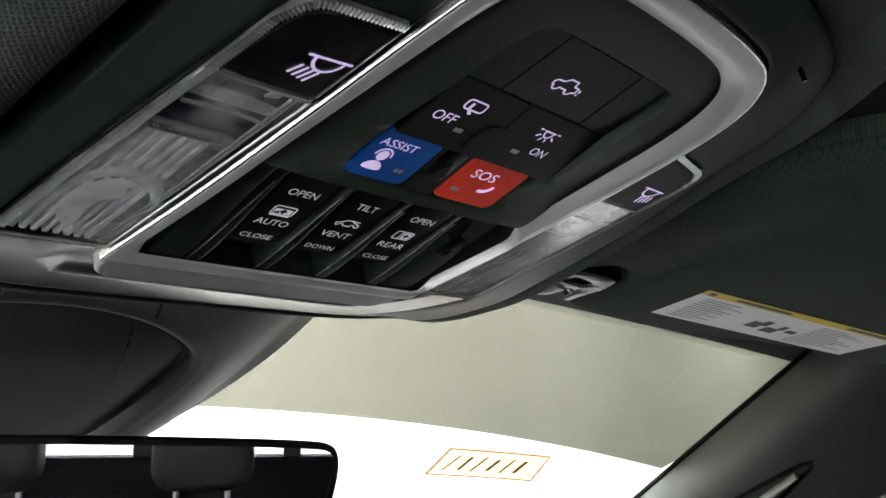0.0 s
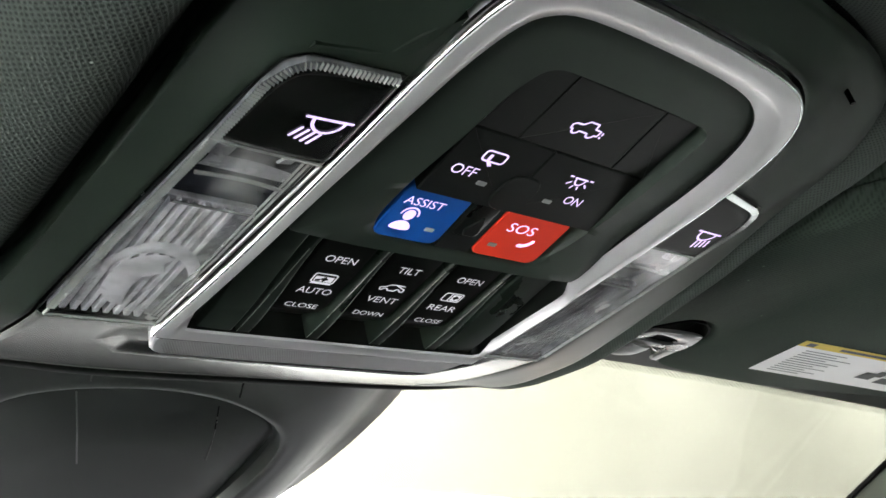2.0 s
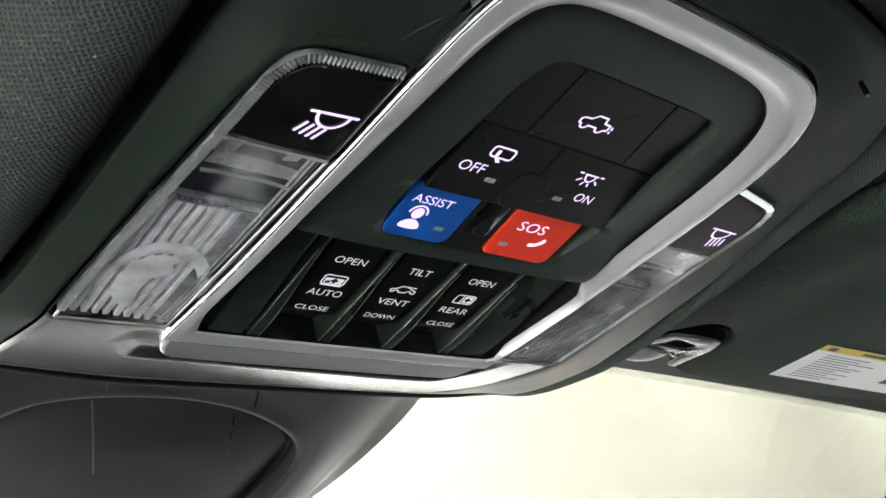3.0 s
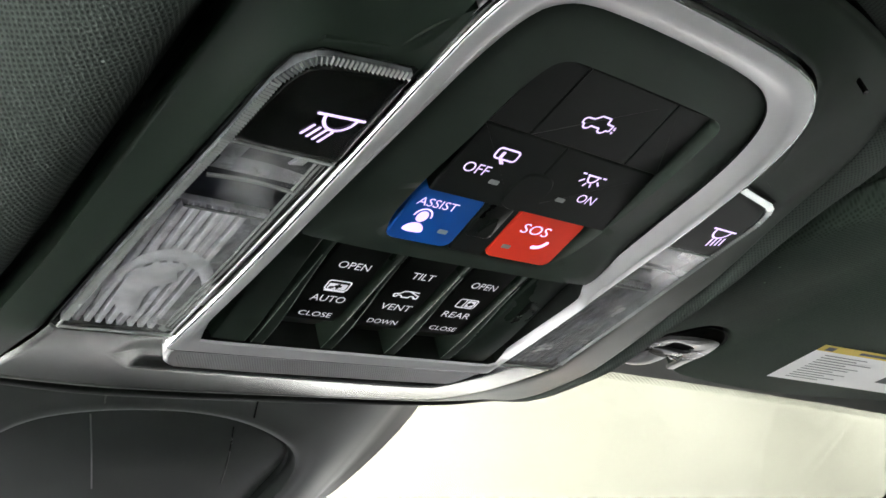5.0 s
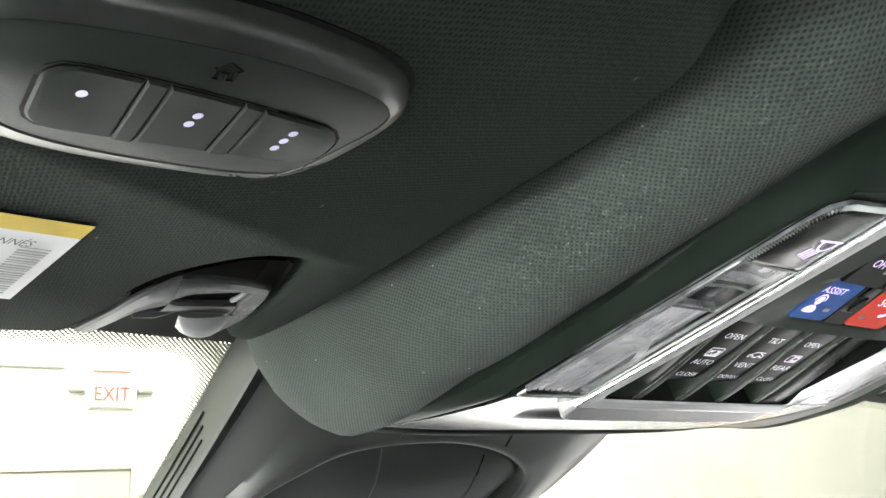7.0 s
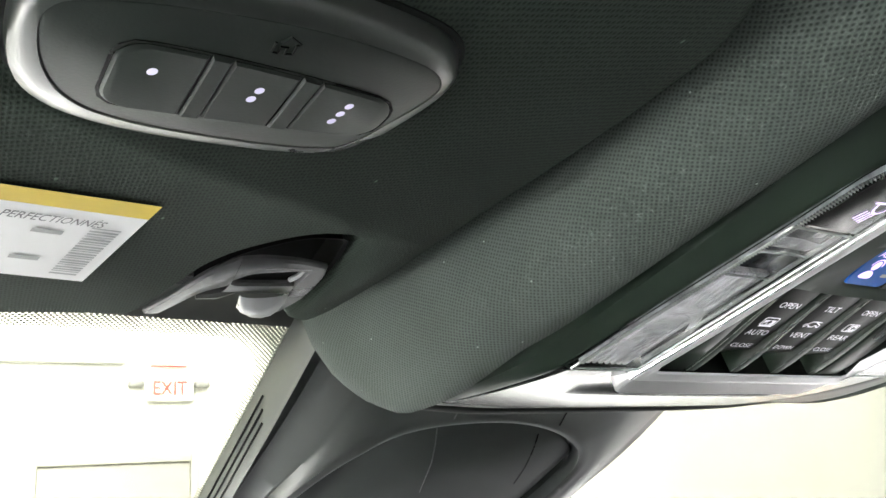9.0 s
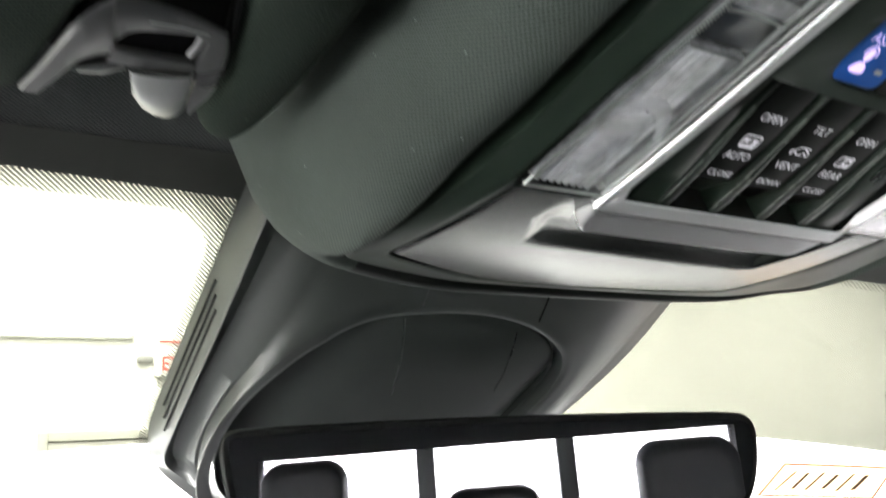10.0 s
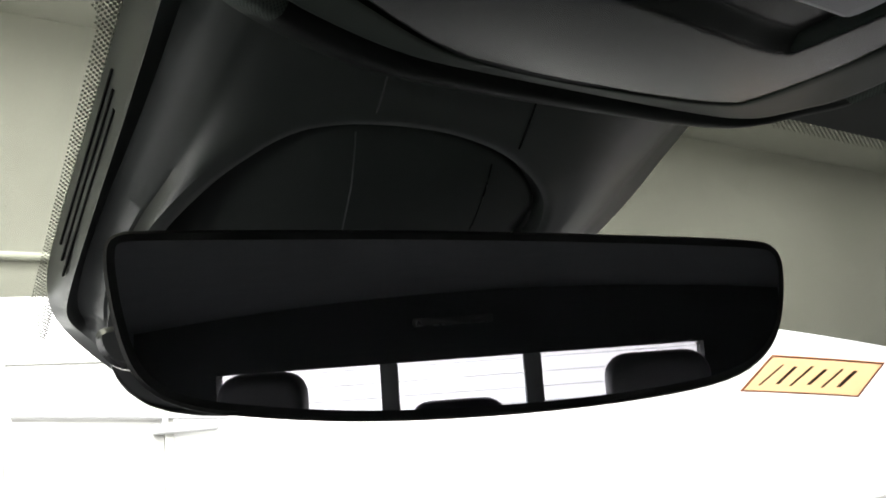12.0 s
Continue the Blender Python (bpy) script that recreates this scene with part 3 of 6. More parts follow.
for a0, a1, q0, q1, lean in ((0.12, 0.16, 0.22, 0.80, 0.05), (0.24, 0.30, 0.25, 0.75, 0.03), (0.37, 0.42, 0.22, 0.78, 0.05), (0.50, 0.57, 0.28, 0.72, 0.04), (0.64, 0.69, 0.24, 0.78, 0.05), (0.76, 0.84, 0.26, 0.74, 0.04)):
    wpart("writing_bar", grid(lambda a, q: on_tag(a0 + (a1 - a0) * a * 0.55 - lean * (q - 0.5), q0 + (q1 - q0) * q, 0.0044), 1, 3), PEN, tag, "plain dark pen bar", smooth=0)

# ---- A-pillar trims with grab handles ----
def pillar_line(s, q):
    """The trim's section at one height, from the glass round to the side window."""
    f = (q + 0.06) / 0.52
    e = on_glass(s * (0.772 + 0.30 * q), q, 0.004)
    back = Vector((s * 0.852, e.y - 0.25 - 0.05 * f, e.z - 0.035))
    inn = Vector((s * (0.745 + 0.30 * q), e.y - 0.06, e.z - 0.028))
    mid = Vector((s * (0.775 + 0.22 * q), e.y - 0.15, e.z - 0.038))
    return [e + Vector((s * 0.05, 0.01, 0.0)), e, e.lerp(inn, 0.5) + Vector((-s * 0.003, 0, -0.002)), inn, inn.lerp(mid, 0.5) + Vector((-s * 0.006, 0, -0.004)), mid, mid.lerp(back, 0.5) + Vector((-s * 0.004, 0, -0.004)), back, back + Vector((s * 0.05, 0, 0.03))]


def on_pillar(s, q, a, lift_off=0.0):
    """A place on the trim: a runs from 0 at its inner corner to 4 at the side window."""
    line = pillar_line(s, q)[3:8]
    k = min(3, int(a))
    p = line[k].lerp(line[k + 1], a - k)
    return p + Vector((-s * 0.6, -0.2, -0.75)) * lift_off


for s in (-1, 1):
    ap = thing("pillar_trim", pose(s * 0.8, 0.2, 1.42), "dark grey plastic windshield pillar trim with an inset grab handle", "pillar trim", "windshield pillars")
    wpart("body", loft([pillar_line(s, -0.06 + 0.52 * k / 24) for k in range(25)], closed=False), PILLAR, ap, smooth=60)
    seam_line = [on_glass(s * (0.7705 + 0.30 * q), q, 0.0045) for q in [-0.05 + 0.5 * k / 12 for k in range(13)]]
    wpart("glass_joint", tube(seam_line, 0.0028, 6), POCKET, ap, "black joint along the glass")
    # inset grab handle: a dark pocket with a rounded upper end, the bar inside it
    lip = [(0.44, 0.10), (0.34, 0.40), (0.24, 0.70), (0.18, 0.90), (0.148, 1.06), (0.142, 1.20), (0.155, 1.34), (0.21, 1.58), (0.29, 1.84), (0.38, 2.05), (0.44, 2.16)]
    wpart("handle_joint", tube([on_pillar(s, q, a, 0.0004) for q, a in lip], 0.0024, 6), POCKET, ap, "black joint round the grab handle")
    rows = []
    for k in range(9):
        q = 0.165 + 0.28 * k / 8
        w = 0.10 + 0.55 * min(1.0, k / 7)
        mid_a = 1.18 + 0.35 * k / 8
        rows.append([on_pillar(s, q, mid_a + w * c, h) for c, h in ((-0.5, -0.002), (-0.42, 0.006), (-0.15, 0.010), (0.15, 0.010), (0.42, 0.006), (0.5, -0.002))])
    wpart("grab_handle", loft(rows, closed=False), TRIM, ap, "dark moulded grab handle", smooth=60)

# ---- fairing behind the mirror ----
fair = thing("sensor_fairing", pose(0.02, 0.312, 1.546), "black plastic camera and sensor shroud behind the mirror", "shroud")
FC = (0.010, 0.12)
OUT = [(-0.130, -0.03, 0.004), (-0.1305, 0.05, 0.004), (-0.1335, 0.14, 0.004), (-0.1330, 0.195, 0.004), (-0.118, 0.230, 0.004), (-0.07, 0.285, 0.004), (-0.04, 0.325, 0.004),
       (0.09, 0.330, 0.004), (0.150, 0.275, 0.004), (0.186, 0.185, 0.004), (0.203, 0.10, 0.004), (0.199, 0.03, 0.004), (0.195, -0.07, 0.010),
       (0.15, -0.09, 0.046), (-0.08, -0.09, 0.046), (-0.126, -0.08, 0.012)]
RIDGE = [(-0.089, -0.03, 0.030), (-0.0950, 0.011, 0.036), (-0.0985, 0.04, 0.0375), (-0.103, 0.074, 0.036), (-0.1095, 0.112, 0.031), (-0.111, 0.17, 0.026),
         (-0.092, 0.235, 0.026), (-0.05, 0.295, 0.026), (0.07, 0.298, 0.026), (0.120, 0.25, 0.026), (0.150, 0.18, 0.026), (0.150, 0.10, 0.030), (0.144, 0.0, 0.036),
         (0.136, -0.06, 0.042), (0.10, -0.085, 0.046), (-0.06, -0.085, 0.042)]
ARCH = [(-0.100, 0.110), (-0.094, 0.087), (-0.084, 0.060), (-0.067, 0.036), (-0.045, 0.027), (-0.015, 0.0235), (0.015, 0.024), (0.049, 0.032), (0.080, 0.049),
        (0.098, 0.068), (0.108, 0.092), (0.110, 0.14), (0.105, 0.20), (0.088, 0.255), (0.05, 0.280), (-0.03, 0.280), (-0.074, 0.255), (-0.098, 0.20), (-0.103, 0.14)]


def fair_at(p):
    return on_glass(p[0], p[1], p[2])


from mathutils.bvhtree import BVHTree

NF = 180
STRIP = [(-0.1240, -0.03, 0.0220), (-0.1245, 0.05, 0.0225), (-0.1262, 0.12, 0.0225), (-0.1265, 0.165, 0.0210), (-0.1240, 0.20, 0.0160), (-0.108, 0.224, 0.0100), (-0.064, 0.276, 0.0075), (-0.036, 0.316, 0.0075),
         (0.086, 0.321, 0.0075), (0.144, 0.268, 0.0075), (0.181, 0.182, 0.0075), (0.198, 0.10, 0.0075), (0.194, 0.03, 0.0075), (0.19, -0.065, 0.012),
         (0.145, -0.088, 0.046), (-0.08, -0.088, 0.046), (-0.118, -0.078, 0.014)]
s_ring = polar(smooth_poly(STRIP[::-1], 2), FC, NF)
o_ring = polar(smooth_poly([p[::1] for p in OUT][::-1], 2), FC, NF)
r_ring = polar(smooth_poly(RIDGE[::-1], 2), FC, NF)
a_ring = polar(smooth_poly(ARCH[::-1], 2), FC, NF)


def mix3(p, q, t, dd=0.0):
    return (p[0] + (q[0] - p[0]) * t, p[1] + (q[1] - p[1]) * t, p[2] + (q[2] - p[2]) * t + dd)


def arch_d(p):
    return 0.0465 - 0.10 * max(0.0, p[1] - 0.05) - 0.6 * max(0.0, abs(p[0]) - 0.06) ** 2


def drop(p):
    """How hollow the flank is: deep on the driver's side, shallow elsewhere."""
    return 1.0 if p[0] < -0.115 else 0.38


aa = [(p[0], p[1], arch_d(p)) for p in a_ring]
a_out = [(FC[0] + (p[0] - FC[0]) * 1.07, FC[1] + (p[1] - FC[1]) * 1.07, p[2] + 0.0008) for p in aa]
rings = [[mix3(p, p, 0, -0.004) for p in o_ring], o_ring, [mix3(p, q, 0.94, 0.0) for p, q in zip(o_ring, s_ring)], s_ring, [mix3(p, q, 0.03, 0.0008) for p, q in zip(s_ring, r_ring)], [mix3(p, q, 0.32, -0.0066 * drop(p)) for p, q in zip(s_ring, r_ring)],
         [mix3(p, q, 0.65, -0.0058 * drop(p)) for p, q in zip(s_ring, r_ring)], [mix3(p, q, 0.90, 0.0006) for p, q in zip(s_ring, r_ring)],
         r_ring, [mix3(p, q, 0.18, 0.0010) for p, q in zip(r_ring, a_out)], [mix3(p, q, 0.40, 0.0018) for p, q in zip(r_ring, a_out)], [mix3(p, q, 0.65, 0.0022) for p, q in zip(r_ring, a_out)], [mix3(p, q, 0.88, 0.0014) for p, q in zip(r_ring, a_out)], a_out,
         [mix3(p, q, 0.4, 0.0012) for p, q in zip(a_out, aa)], [mix3(p, q, 0.85, 0.0006) for p, q in zip(a_out, aa)],
         aa, [(p[0], p[1], p[2] - 0.003) for p in aa], [(p[0], p[1], p[2] - 0.026) for p in aa]]
hood_bm = loft([[fair_at(p) for p in r] for r in rings])
hood_tree = BVHTree.FromBMesh(hood_bm)
wpart("hood", hood_bm, TRIM, fair, smooth=50)
ins = [(FC[0] + (p[0] - FC[0]) * 0.966, FC[1] + (p[1] - FC[1]) * 0.968, p[2] - 0.006) for p in aa]
rings = [[(p[0], p[1], p[2] - 0.008) for p in ins], [(p[0], p[1], p[2] - 0.001) for p in ins]]
def belly(x, k):
    """Swell of the inner cover: a barrel that turns away to both sides."""
    e = max(0.0, -0.050 - x)
    roll = 20.0 * e * e if e < 0.0145 else 20.0 * 0.0145 ** 2 + 0.58 * (e - 0.0145)
    far = max(0.0, x - 0.088)
    return 0.0085 * max(0.0, 1 - ((x - 0.008) / 0.108) ** 2) * min(1.0, (1 - k) / 0.35) ** 0.8 - roll - 22.0 * far * far


for k in (0.99, 0.975, 0.95, 0.9, 0.8, 0.65, 0.45, 0.2):
    rings.append([(FC[0] + (p[0] - FC[0]) * k, FC[1] + (p[1] - FC[1]) * k, arch_d((FC[0] + (p[0] - FC[0]) * k, FC[1] + (p[1] - FC[1]) * k)) - 0.006 + belly(FC[0] + (p[0] - FC[0]) * k, k)) for p in ins])
cover_bm = loft([[fair_at(p) for p in r] for r in rings], cap_last=True)
cover_tree = BVHTree.FromBMesh(cover_bm)
wpart("inner_cover", cover_bm, COVER, fair, "grained black inner cover", smooth=50)
# parting lines: thin joints, two in grey and two in gloss black
def seam(name, x0, s0, x1, s1, tree, material, r=0.0005):
    """A joint that follows the surface from one place on it to another."""
    pts = []
    for k in range(15):
        x, q = x0 + (x1 - x0) * k / 14, s0 + (s1 - s0) * k / 14
        high, low = fair_at((x, q, 0.085)), fair_at((x, q, 0.0))
        hit = tree.ray_cast(Vector(high), (Vector(low) - Vector(high)).normalized())[0]
        if hit:
            pts.append(hit)
    wpart(name, tube(pts, r, 6), material, fair)


seam("parting_line", -0.034, 0.034, -0.014, 0.100, cover_tree, GREY_PART, 0.0004)
seam("parting_line", 0.046, 0.042, 0.062, 0.100, cover_tree, GLOSS, 0.0005)
seam("hood_seam", -0.038, -0.010, -0.0325, 0.018, hood_tree, GREY_PART, 0.0004)
seam("hood_seam", 0.041, -0.004, 0.0505, 0.026, hood_tree, GLOSS, 0.0006)
for k in range(3):
    line = [fair_at((-0.1296 + 0.0013 * k - 0.0022 * q / 6, 0.046 + 0.007 * k + 0.106 * q / 6, 0.0085 + 0.0040 * k)) for q in range(7)]
    wpart("vent_slot", tube(line, 0.0007, 6), REAR_TRIM, fair, "narrow black vent slot")

# lamp over the rear window, seen in the mirror
dome = thing("rear_dome_lamp", pose(-0.012, -1.4995, 1.505), "slim dark lamp bezel over the rear window", "lamp")
part("bezel", loft([[(x, y, z) for x, z in rrect(-0.10 + i, -0.011 + i, 0.10 - i, 0.011 - i, 0.008 - i)] for i, y in ((0.0, 0.0), (0.0, 0.008), (0.0015, 0.010), (0.003, 0.010), (0.004, 0.006))], cap_last=True, cap_first=True), GLOSS, dome, smooth=50)

# ---- rear-view mirror ----
MN = Vector((-0.298, -0.954, -0.035)).normalized()
MA = Vector((0.95451558, -0.29816105, 0.0))
MB = Vector((-0.01043488, -0.03340562, 0.9993874))
MM = Matrix(((MA.x, MB.x, MN.x, -0.036), (MA.y, MB.y, MN.y, 0.2587), (MA.z, MB.z, MN.z, 1.395), (0, 0, 0, 1)))
mir = thing("rear_view_mirror", MM, "frameless rear-view mirror in a thin black housing", "mirror")
MO = smooth_poly([(-0.1155, 0.030), (-0.113, 0.0385), (-0.100, 0.0390), (0.0, 0.0372), (0.128, 0.0312), (0.1400, 0.028), (0.1425, 0.018), (0.138, -0.002),
                  (0.130, -0.0145), (0.113, -0.0240), (0.080, -0.0282), (0.030, -0.0300), (-0.025, -0.0286), (-0.062, -0.0245), (-0.092, -0.0190), (-0.1055, -0.0100),
                  (-0.1115, 0.005)][::-1], 2)
inn = offset(MO, -0.0035)
back = [(0.01 + (p[0] - 0.01) * 0.9, 0.004 + (p[1] - 0.004) * 0.86) for p in MO]
part("housing", loft([lift(inn, 0.0002), lift(offset(MO, -0.0012), 0.0006), lift(MO, -0.001), lift(MO, -0.006), lift(offset(MO, -0.002), -0.010), lift(back, -0.026)], cap_first=True, cap_last=True), MIRROR_RIM, mir, "satin black rim and back shell")
part("reflective_glass", loft([lift(offset(inn, -0.0002), 0.0004), lift(offset(inn, -0.0002), 0.0009)], cap_last=True, cap_first=True), MIRROR, mir, smooth=0)
part("arm", tube([(0.02, 0.0, -0.02), (0.02, 0.004, -0.05), (0.015, 0.020, -0.085)], [0.014, 0.012, 0.014], 14), COVER, mir)
part("side_tab", plate(smooth_poly([(-0.1180, 0.010), (-0.1180, 0.003), (-0.1130, -0.0035), (-0.105, -0.005), (-0.104, 0.010)], 2), -0.022, -0.011, 0.002), GREY_PART, mir)

# ---- overhead console ----
MC = pose(0, 0.0715, 1.5035, -14.1)
con = thing("overhead_console", MC, "dark plastic overhead console with backlit switches and silver trim", "console")
NR = 220
CC = (0.0, 0.005)


def sstep(t):
    t = min(1.0, max(0.0, t))
    return t * t * (3 - 2 * t)


def widen(ring, d):
    """Moves the passenger side of an outline outwards."""
    return [(x + d * max(0.0, min(1.0, x / 0.06)) * (1 + 0.25 * sstep((y + 0.055) / 0.09)), y) for x, y in ring]


def two_sides(right, left):
    """A closed outline from its right and left halves, both rear to front."""
    return [(x, y) for x, y in right] + [(-x, y) for x, y in left[::-1]]


def sym(right):
    """A closed outline from its right half, rear to front."""
    return [(x, y) for x, y in right] + [(-x, y) for x, y in right[::-1]]


def rim_h(v):
    """Height of the surround's rim along the console: it rises towards the front and rear ends."""
    pts = ((-0.125, 0.015), (-0.057, 0.010), (-0.015, 0.0055), (0.035, 0.0042), (0.070, 0.0045), (0.110, 0.0105), (0.135, 0.0172), (0.147, 0.0235), (0.160, 0.0295), (0.175, 0.0335), (0.200, 0.0370))
    def at(q):
        if q <= pts[0][0]:
            return pts[0][1]
        for (va, ha), (vb, hb) in zip(pts, pts[1:]):
            if q <= vb:
                return ha + (hb - ha) * (q - va) / (vb - va)
        return pts[-1][1]
    return sum(at(v + 0.003 * k) * (5 - abs(k)) for k in range(-4, 5)) / 25


def flap_h(v):
    """Height of the front flap: level with the lamps, then rising to the front edge."""
    w = max(0.0, v - 0.064)
    return 0.19 * w + 0.95 * w * w


RIM_BACK = [(0.040, -0.120), (0.074, -0.114), (0.094, -0.090), (0.0975, -0.055), (0.1038, -0.012), (0.1090, 0.035), (0.1150, 0.070)]
RIM_BACK_L = [(0.040, -0.120), (0.076, -0.115), (0.0975, -0.090), (0.1012, -0.055), (0.1066, -0.012), (0.1108, 0.035), (0.1158, 0.070)]
RIM = polar(smooth_poly(widen(two_sides(RIM_BACK + [(0.1200, 0.110), (0.1225, 0.138), (0.1245, 0.158), (0.1200, 0.169), (0.0940, 0.1745), (0.03, 0.1762)],
                                        RIM_BACK_L + [(0.1195, 0.105), (0.1225, 0.132), (0.1205, 0.149), (0.1020, 0.1625), (0.0560, 0.1765), (0.02, 0.1770)]), 0.0188), 2), CC, NR)
OPEN_SIDE = [(0.0632, -0.0672), (0.0850, -0.0642), (0.0905, -0.0560), (0.0935, -0.03), (0.099, 0.02), (0.1030, 0.06), (0.1052, 0.085)]
OPEN_R = OPEN_SIDE + [(0.1085, 0.115), (0.1100, 0.1495), (0.1085, 0.1550), (0.0985, 0.1590), (0.0815, 0.1635), (0.055, 0.1670), (0.0215, 0.1697)]
OPEN_L = OPEN_SIDE + [(0.1058, 0.110), (0.1065, 0.1345), (0.1058, 0.1380), (0.1020, 0.1405), (0.0790, 0.1515), (0.055, 0.1626), (0.033, 0.1692)]
OPEN = polar(smooth_poly(two_sides([(0.027, -0.1092), (0.0445, -0.1034), (0.0560, -0.0898), (0.0610, -0.0760)] + OPEN_R, [(0.044, -0.1085), (0.0625, -0.100)] + OPEN_L), 2), CC, NR)


def level(ring, add, fn):
    return [(p[0], p[1], fn(p[1]) + add) for p in ring]


def slope(r1, r2, t, add=0.0):
    """A ring between the rim and the opening, with its height between theirs."""
    return [(p[0] + (q[0] - p[0]) * t, p[1] + (q[1] - p[1]) * t, rim_h(p[1]) * (1 - t) ** 1.02 + flap_h(q[1]) * (1 - (1 - t) ** 1.02) + add) for p, q in zip(r1, r2)]


part("bezel", loft([level(offset(RIM, -0.003), 0.012, rim_h), level(RIM, 0.005, rim_h), level(offset(RIM, -0.0006), 0.0012, rim_h), slope(RIM, OPEN, 0.05, 0.0001), slope(RIM, OPEN, 0.12), slope(RIM, OPEN, 0.3), slope(RIM, OPEN, 0.5), slope(RIM, OPEN, 0.7), slope(RIM, OPEN, 0.85),
                    slope(RIM, OPEN, 0.95, 0.0002), level(OPEN, 0.0007, flap_h), level(OPEN, 0.004, flap_h), level(OPEN, 0.02, flap_h)]), BEZEL, con, "satin dark plastic surround", smooth=60)
part("back_plate", loft([lift(offset(RIM, -0.006), 0.031), lift(offset(RIM, -0.006), 0.036)], cap_first=True, cap_last=True), TRIM, con)
part("pin_hole", tube([(0.066, -0.1070, 0.012), (0.066, -0.1070, 0.0044)], 0.0008, 12), GLOSS, con)

# silver ring round the switches
C2 = (0.0, -0.02)
SIDE_END = [(0.0668, 0.050), (0.0668, 0.0662), (0.0666, 0.0672), (0.0655, 0.0676)]
SIDE = [(0.036, -0.1075), (0.056, -0.1040), (0.0608, -0.088), (0.0617, -0.065), (0.0620, -0.03), (0.0634, 0.02), (0.0655, 0.050), (0.0668, 0.0655)] + SIDE_END[2:]
SIDE_R = [(0.026, -0.1078), (0.043, -0.1022), (0.0545, -0.0890), (0.0605, -0.066), (0.0640, -0.03), (0.0665, 0.02)] + SIDE_END
RO = polar(smooth_poly(two_sides(SIDE_R, SIDE), 2), C2, NR)
RI_LEFT = [(0.0558, -0.010), (0.0560, 0.002), (0.0565, 0.014), (0.0578, 0.040), (0.0590, 0.0575), (0.0588, 0.0600), (0.0570, 0.0607)]
RI_RIGHT = [(0.0562, -0.014), (0.0564, -0.005), (0.0572, 0.000), (0.0626, 0.0065), (0.0642, 0.0090), (0.0647, 0.014), (0.0647, 0.050), (0.0645, 0.0592), (0.0636, 0.0604), (0.0610, 0.0607)]
RI = polar(smooth_poly(two_sides([(0.020, -0.0978), (0.0365, -0.0928), (0.0450, -0.0825), (0.0505, -0.065), (0.0535, -0.036)] + RI_RIGHT, [(0.028, -0.0975), (0.046, -0.0948), (0.0515, -0.082), (0.0534, -0.05)] + RI_LEFT), 2), C2, NR)
def band(t, h_side, h_front):
    """A ring between the outlines: bevelled at the sides, flat along the front bar."""
    return [(p[0] + (q[0] - p[0]) * t, p[1] + (q[1] - p[1]) * t, h_side + (h_front - h_side) * sstep((q[1] - 0.050) / 0.009)) for p, q in zip(RO, RI)]


part("silver_ring", loft([lift(RO, 0.012), lift(RO, -0.0016), lift(offset(RO, -0.0006), -0.0023), band(0.30, -0.0027, -0.0024), band(0.50, -0.0026, -0.0023),
                          band(0.58, -0.0022, -0.0022), band(0.93, 0.0004, -0.0020), band(1.0, 0.0013, -0.0012)]), SILVER, con, "satin silver trim ring", smooth=25)
part("inner_wall", loft([band(1.0, 0.0013, -0.0012), lift(offset(RI, 0.0002), 0.016)]), KEY, con, smooth=30)
part("ring_edge", loft([lift(offset(RO, 0.0004), 0.0005), lift(offset(RO, 0.0005), -0.0016), lift(offset(RO, 0.0001), -0.0021), lift(offset(RO, -0.0005), -0.0021)]), BRIGHT, con, "thin polished edge", smooth=50)

# front door panel with its finger recess
FLAP_FRONT = ((-0.1050, 0.1370), (-0.079, 0.1500), (-0.055, 0.1610), (-0.033, 0.1675), (0.0, 0.1688), (0.0215, 0.1680), (0.055, 0.1655), (0.0815, 0.1620), (0.098, 0.1578), (0.1080, 0.1530))


def flap_front(u):
    """Front edge of the flap: bowed forwards in the middle."""
    if u <= FLAP_FRONT[0][0]:
        return FLAP_FRONT[0][1]
    for (ua, va), (ub, vb) in zip(FLAP_FRONT, FLAP_FRONT[1:]):
        if u <= ub:
            return va + (vb - va) * (u - ua) / (ub - ua)
    return FLAP_FRONT[-1][1]


def panel_side(v, a):
    return 0.1015 + (0.0060 if a > 0 else 0.0032) * sstep((v - 0.06) / 0.06)


def panel_h(u, v):
    dent = sstep(min((0.0790 - abs(u) - 0.12 * (v - 0.08) - (0.5 * max(0.0, v - 0.087) if u < 0 else 0.0)) / (0.0070 if u > 0 else 0.0110), (0.1125 + 0.055 * u - v - 6.0 * max(0.0, abs(u) - 0.050) ** 2) / 0.0150, 2.0))
    return 0.0002 + flap_h(v) + (0.0008 + 0.0042 * sstep((v - 0.064) / 0.024)) * (0.45 + 0.55 * sstep((u + 0.082) / 0.08)) * dent


rows = []
NU, NV = 150, 120
for j in range(NV + 1):
    row = []
    for i in range(NU + 1):
        a = i / NU * 2 - 1
        b2 = j / NV
        inside = abs(a) < 0.64
        v0 = 0.0625 + (0.0055 if inside else 0.0)
        v1 = flap_front(a * 0.1065)
        v = v0 + (v1 - v0) * b2
        u = a * (panel_side(v, a) - 0.0012 * max(0.0, b2 - 0.9) * 10 * abs(a) ** 8)
        edge = min(v1 - v, (1 - abs(a)) * 0.1045)
        row.append((u, v, panel_h(u, v) + (0.0011 * (1 - edge / 0.0014) ** 2 if edge < 0.0014 else 0.0)))
    rows.append(row)
rows.append([(p[0], p[1] + 0.0002, p[2] + 0.006) for p in rows[-1]])
part("door_panel", loft(rows, closed=False), PANEL_GREY, con, "brushed dark flap with a finger recess", smooth=50)

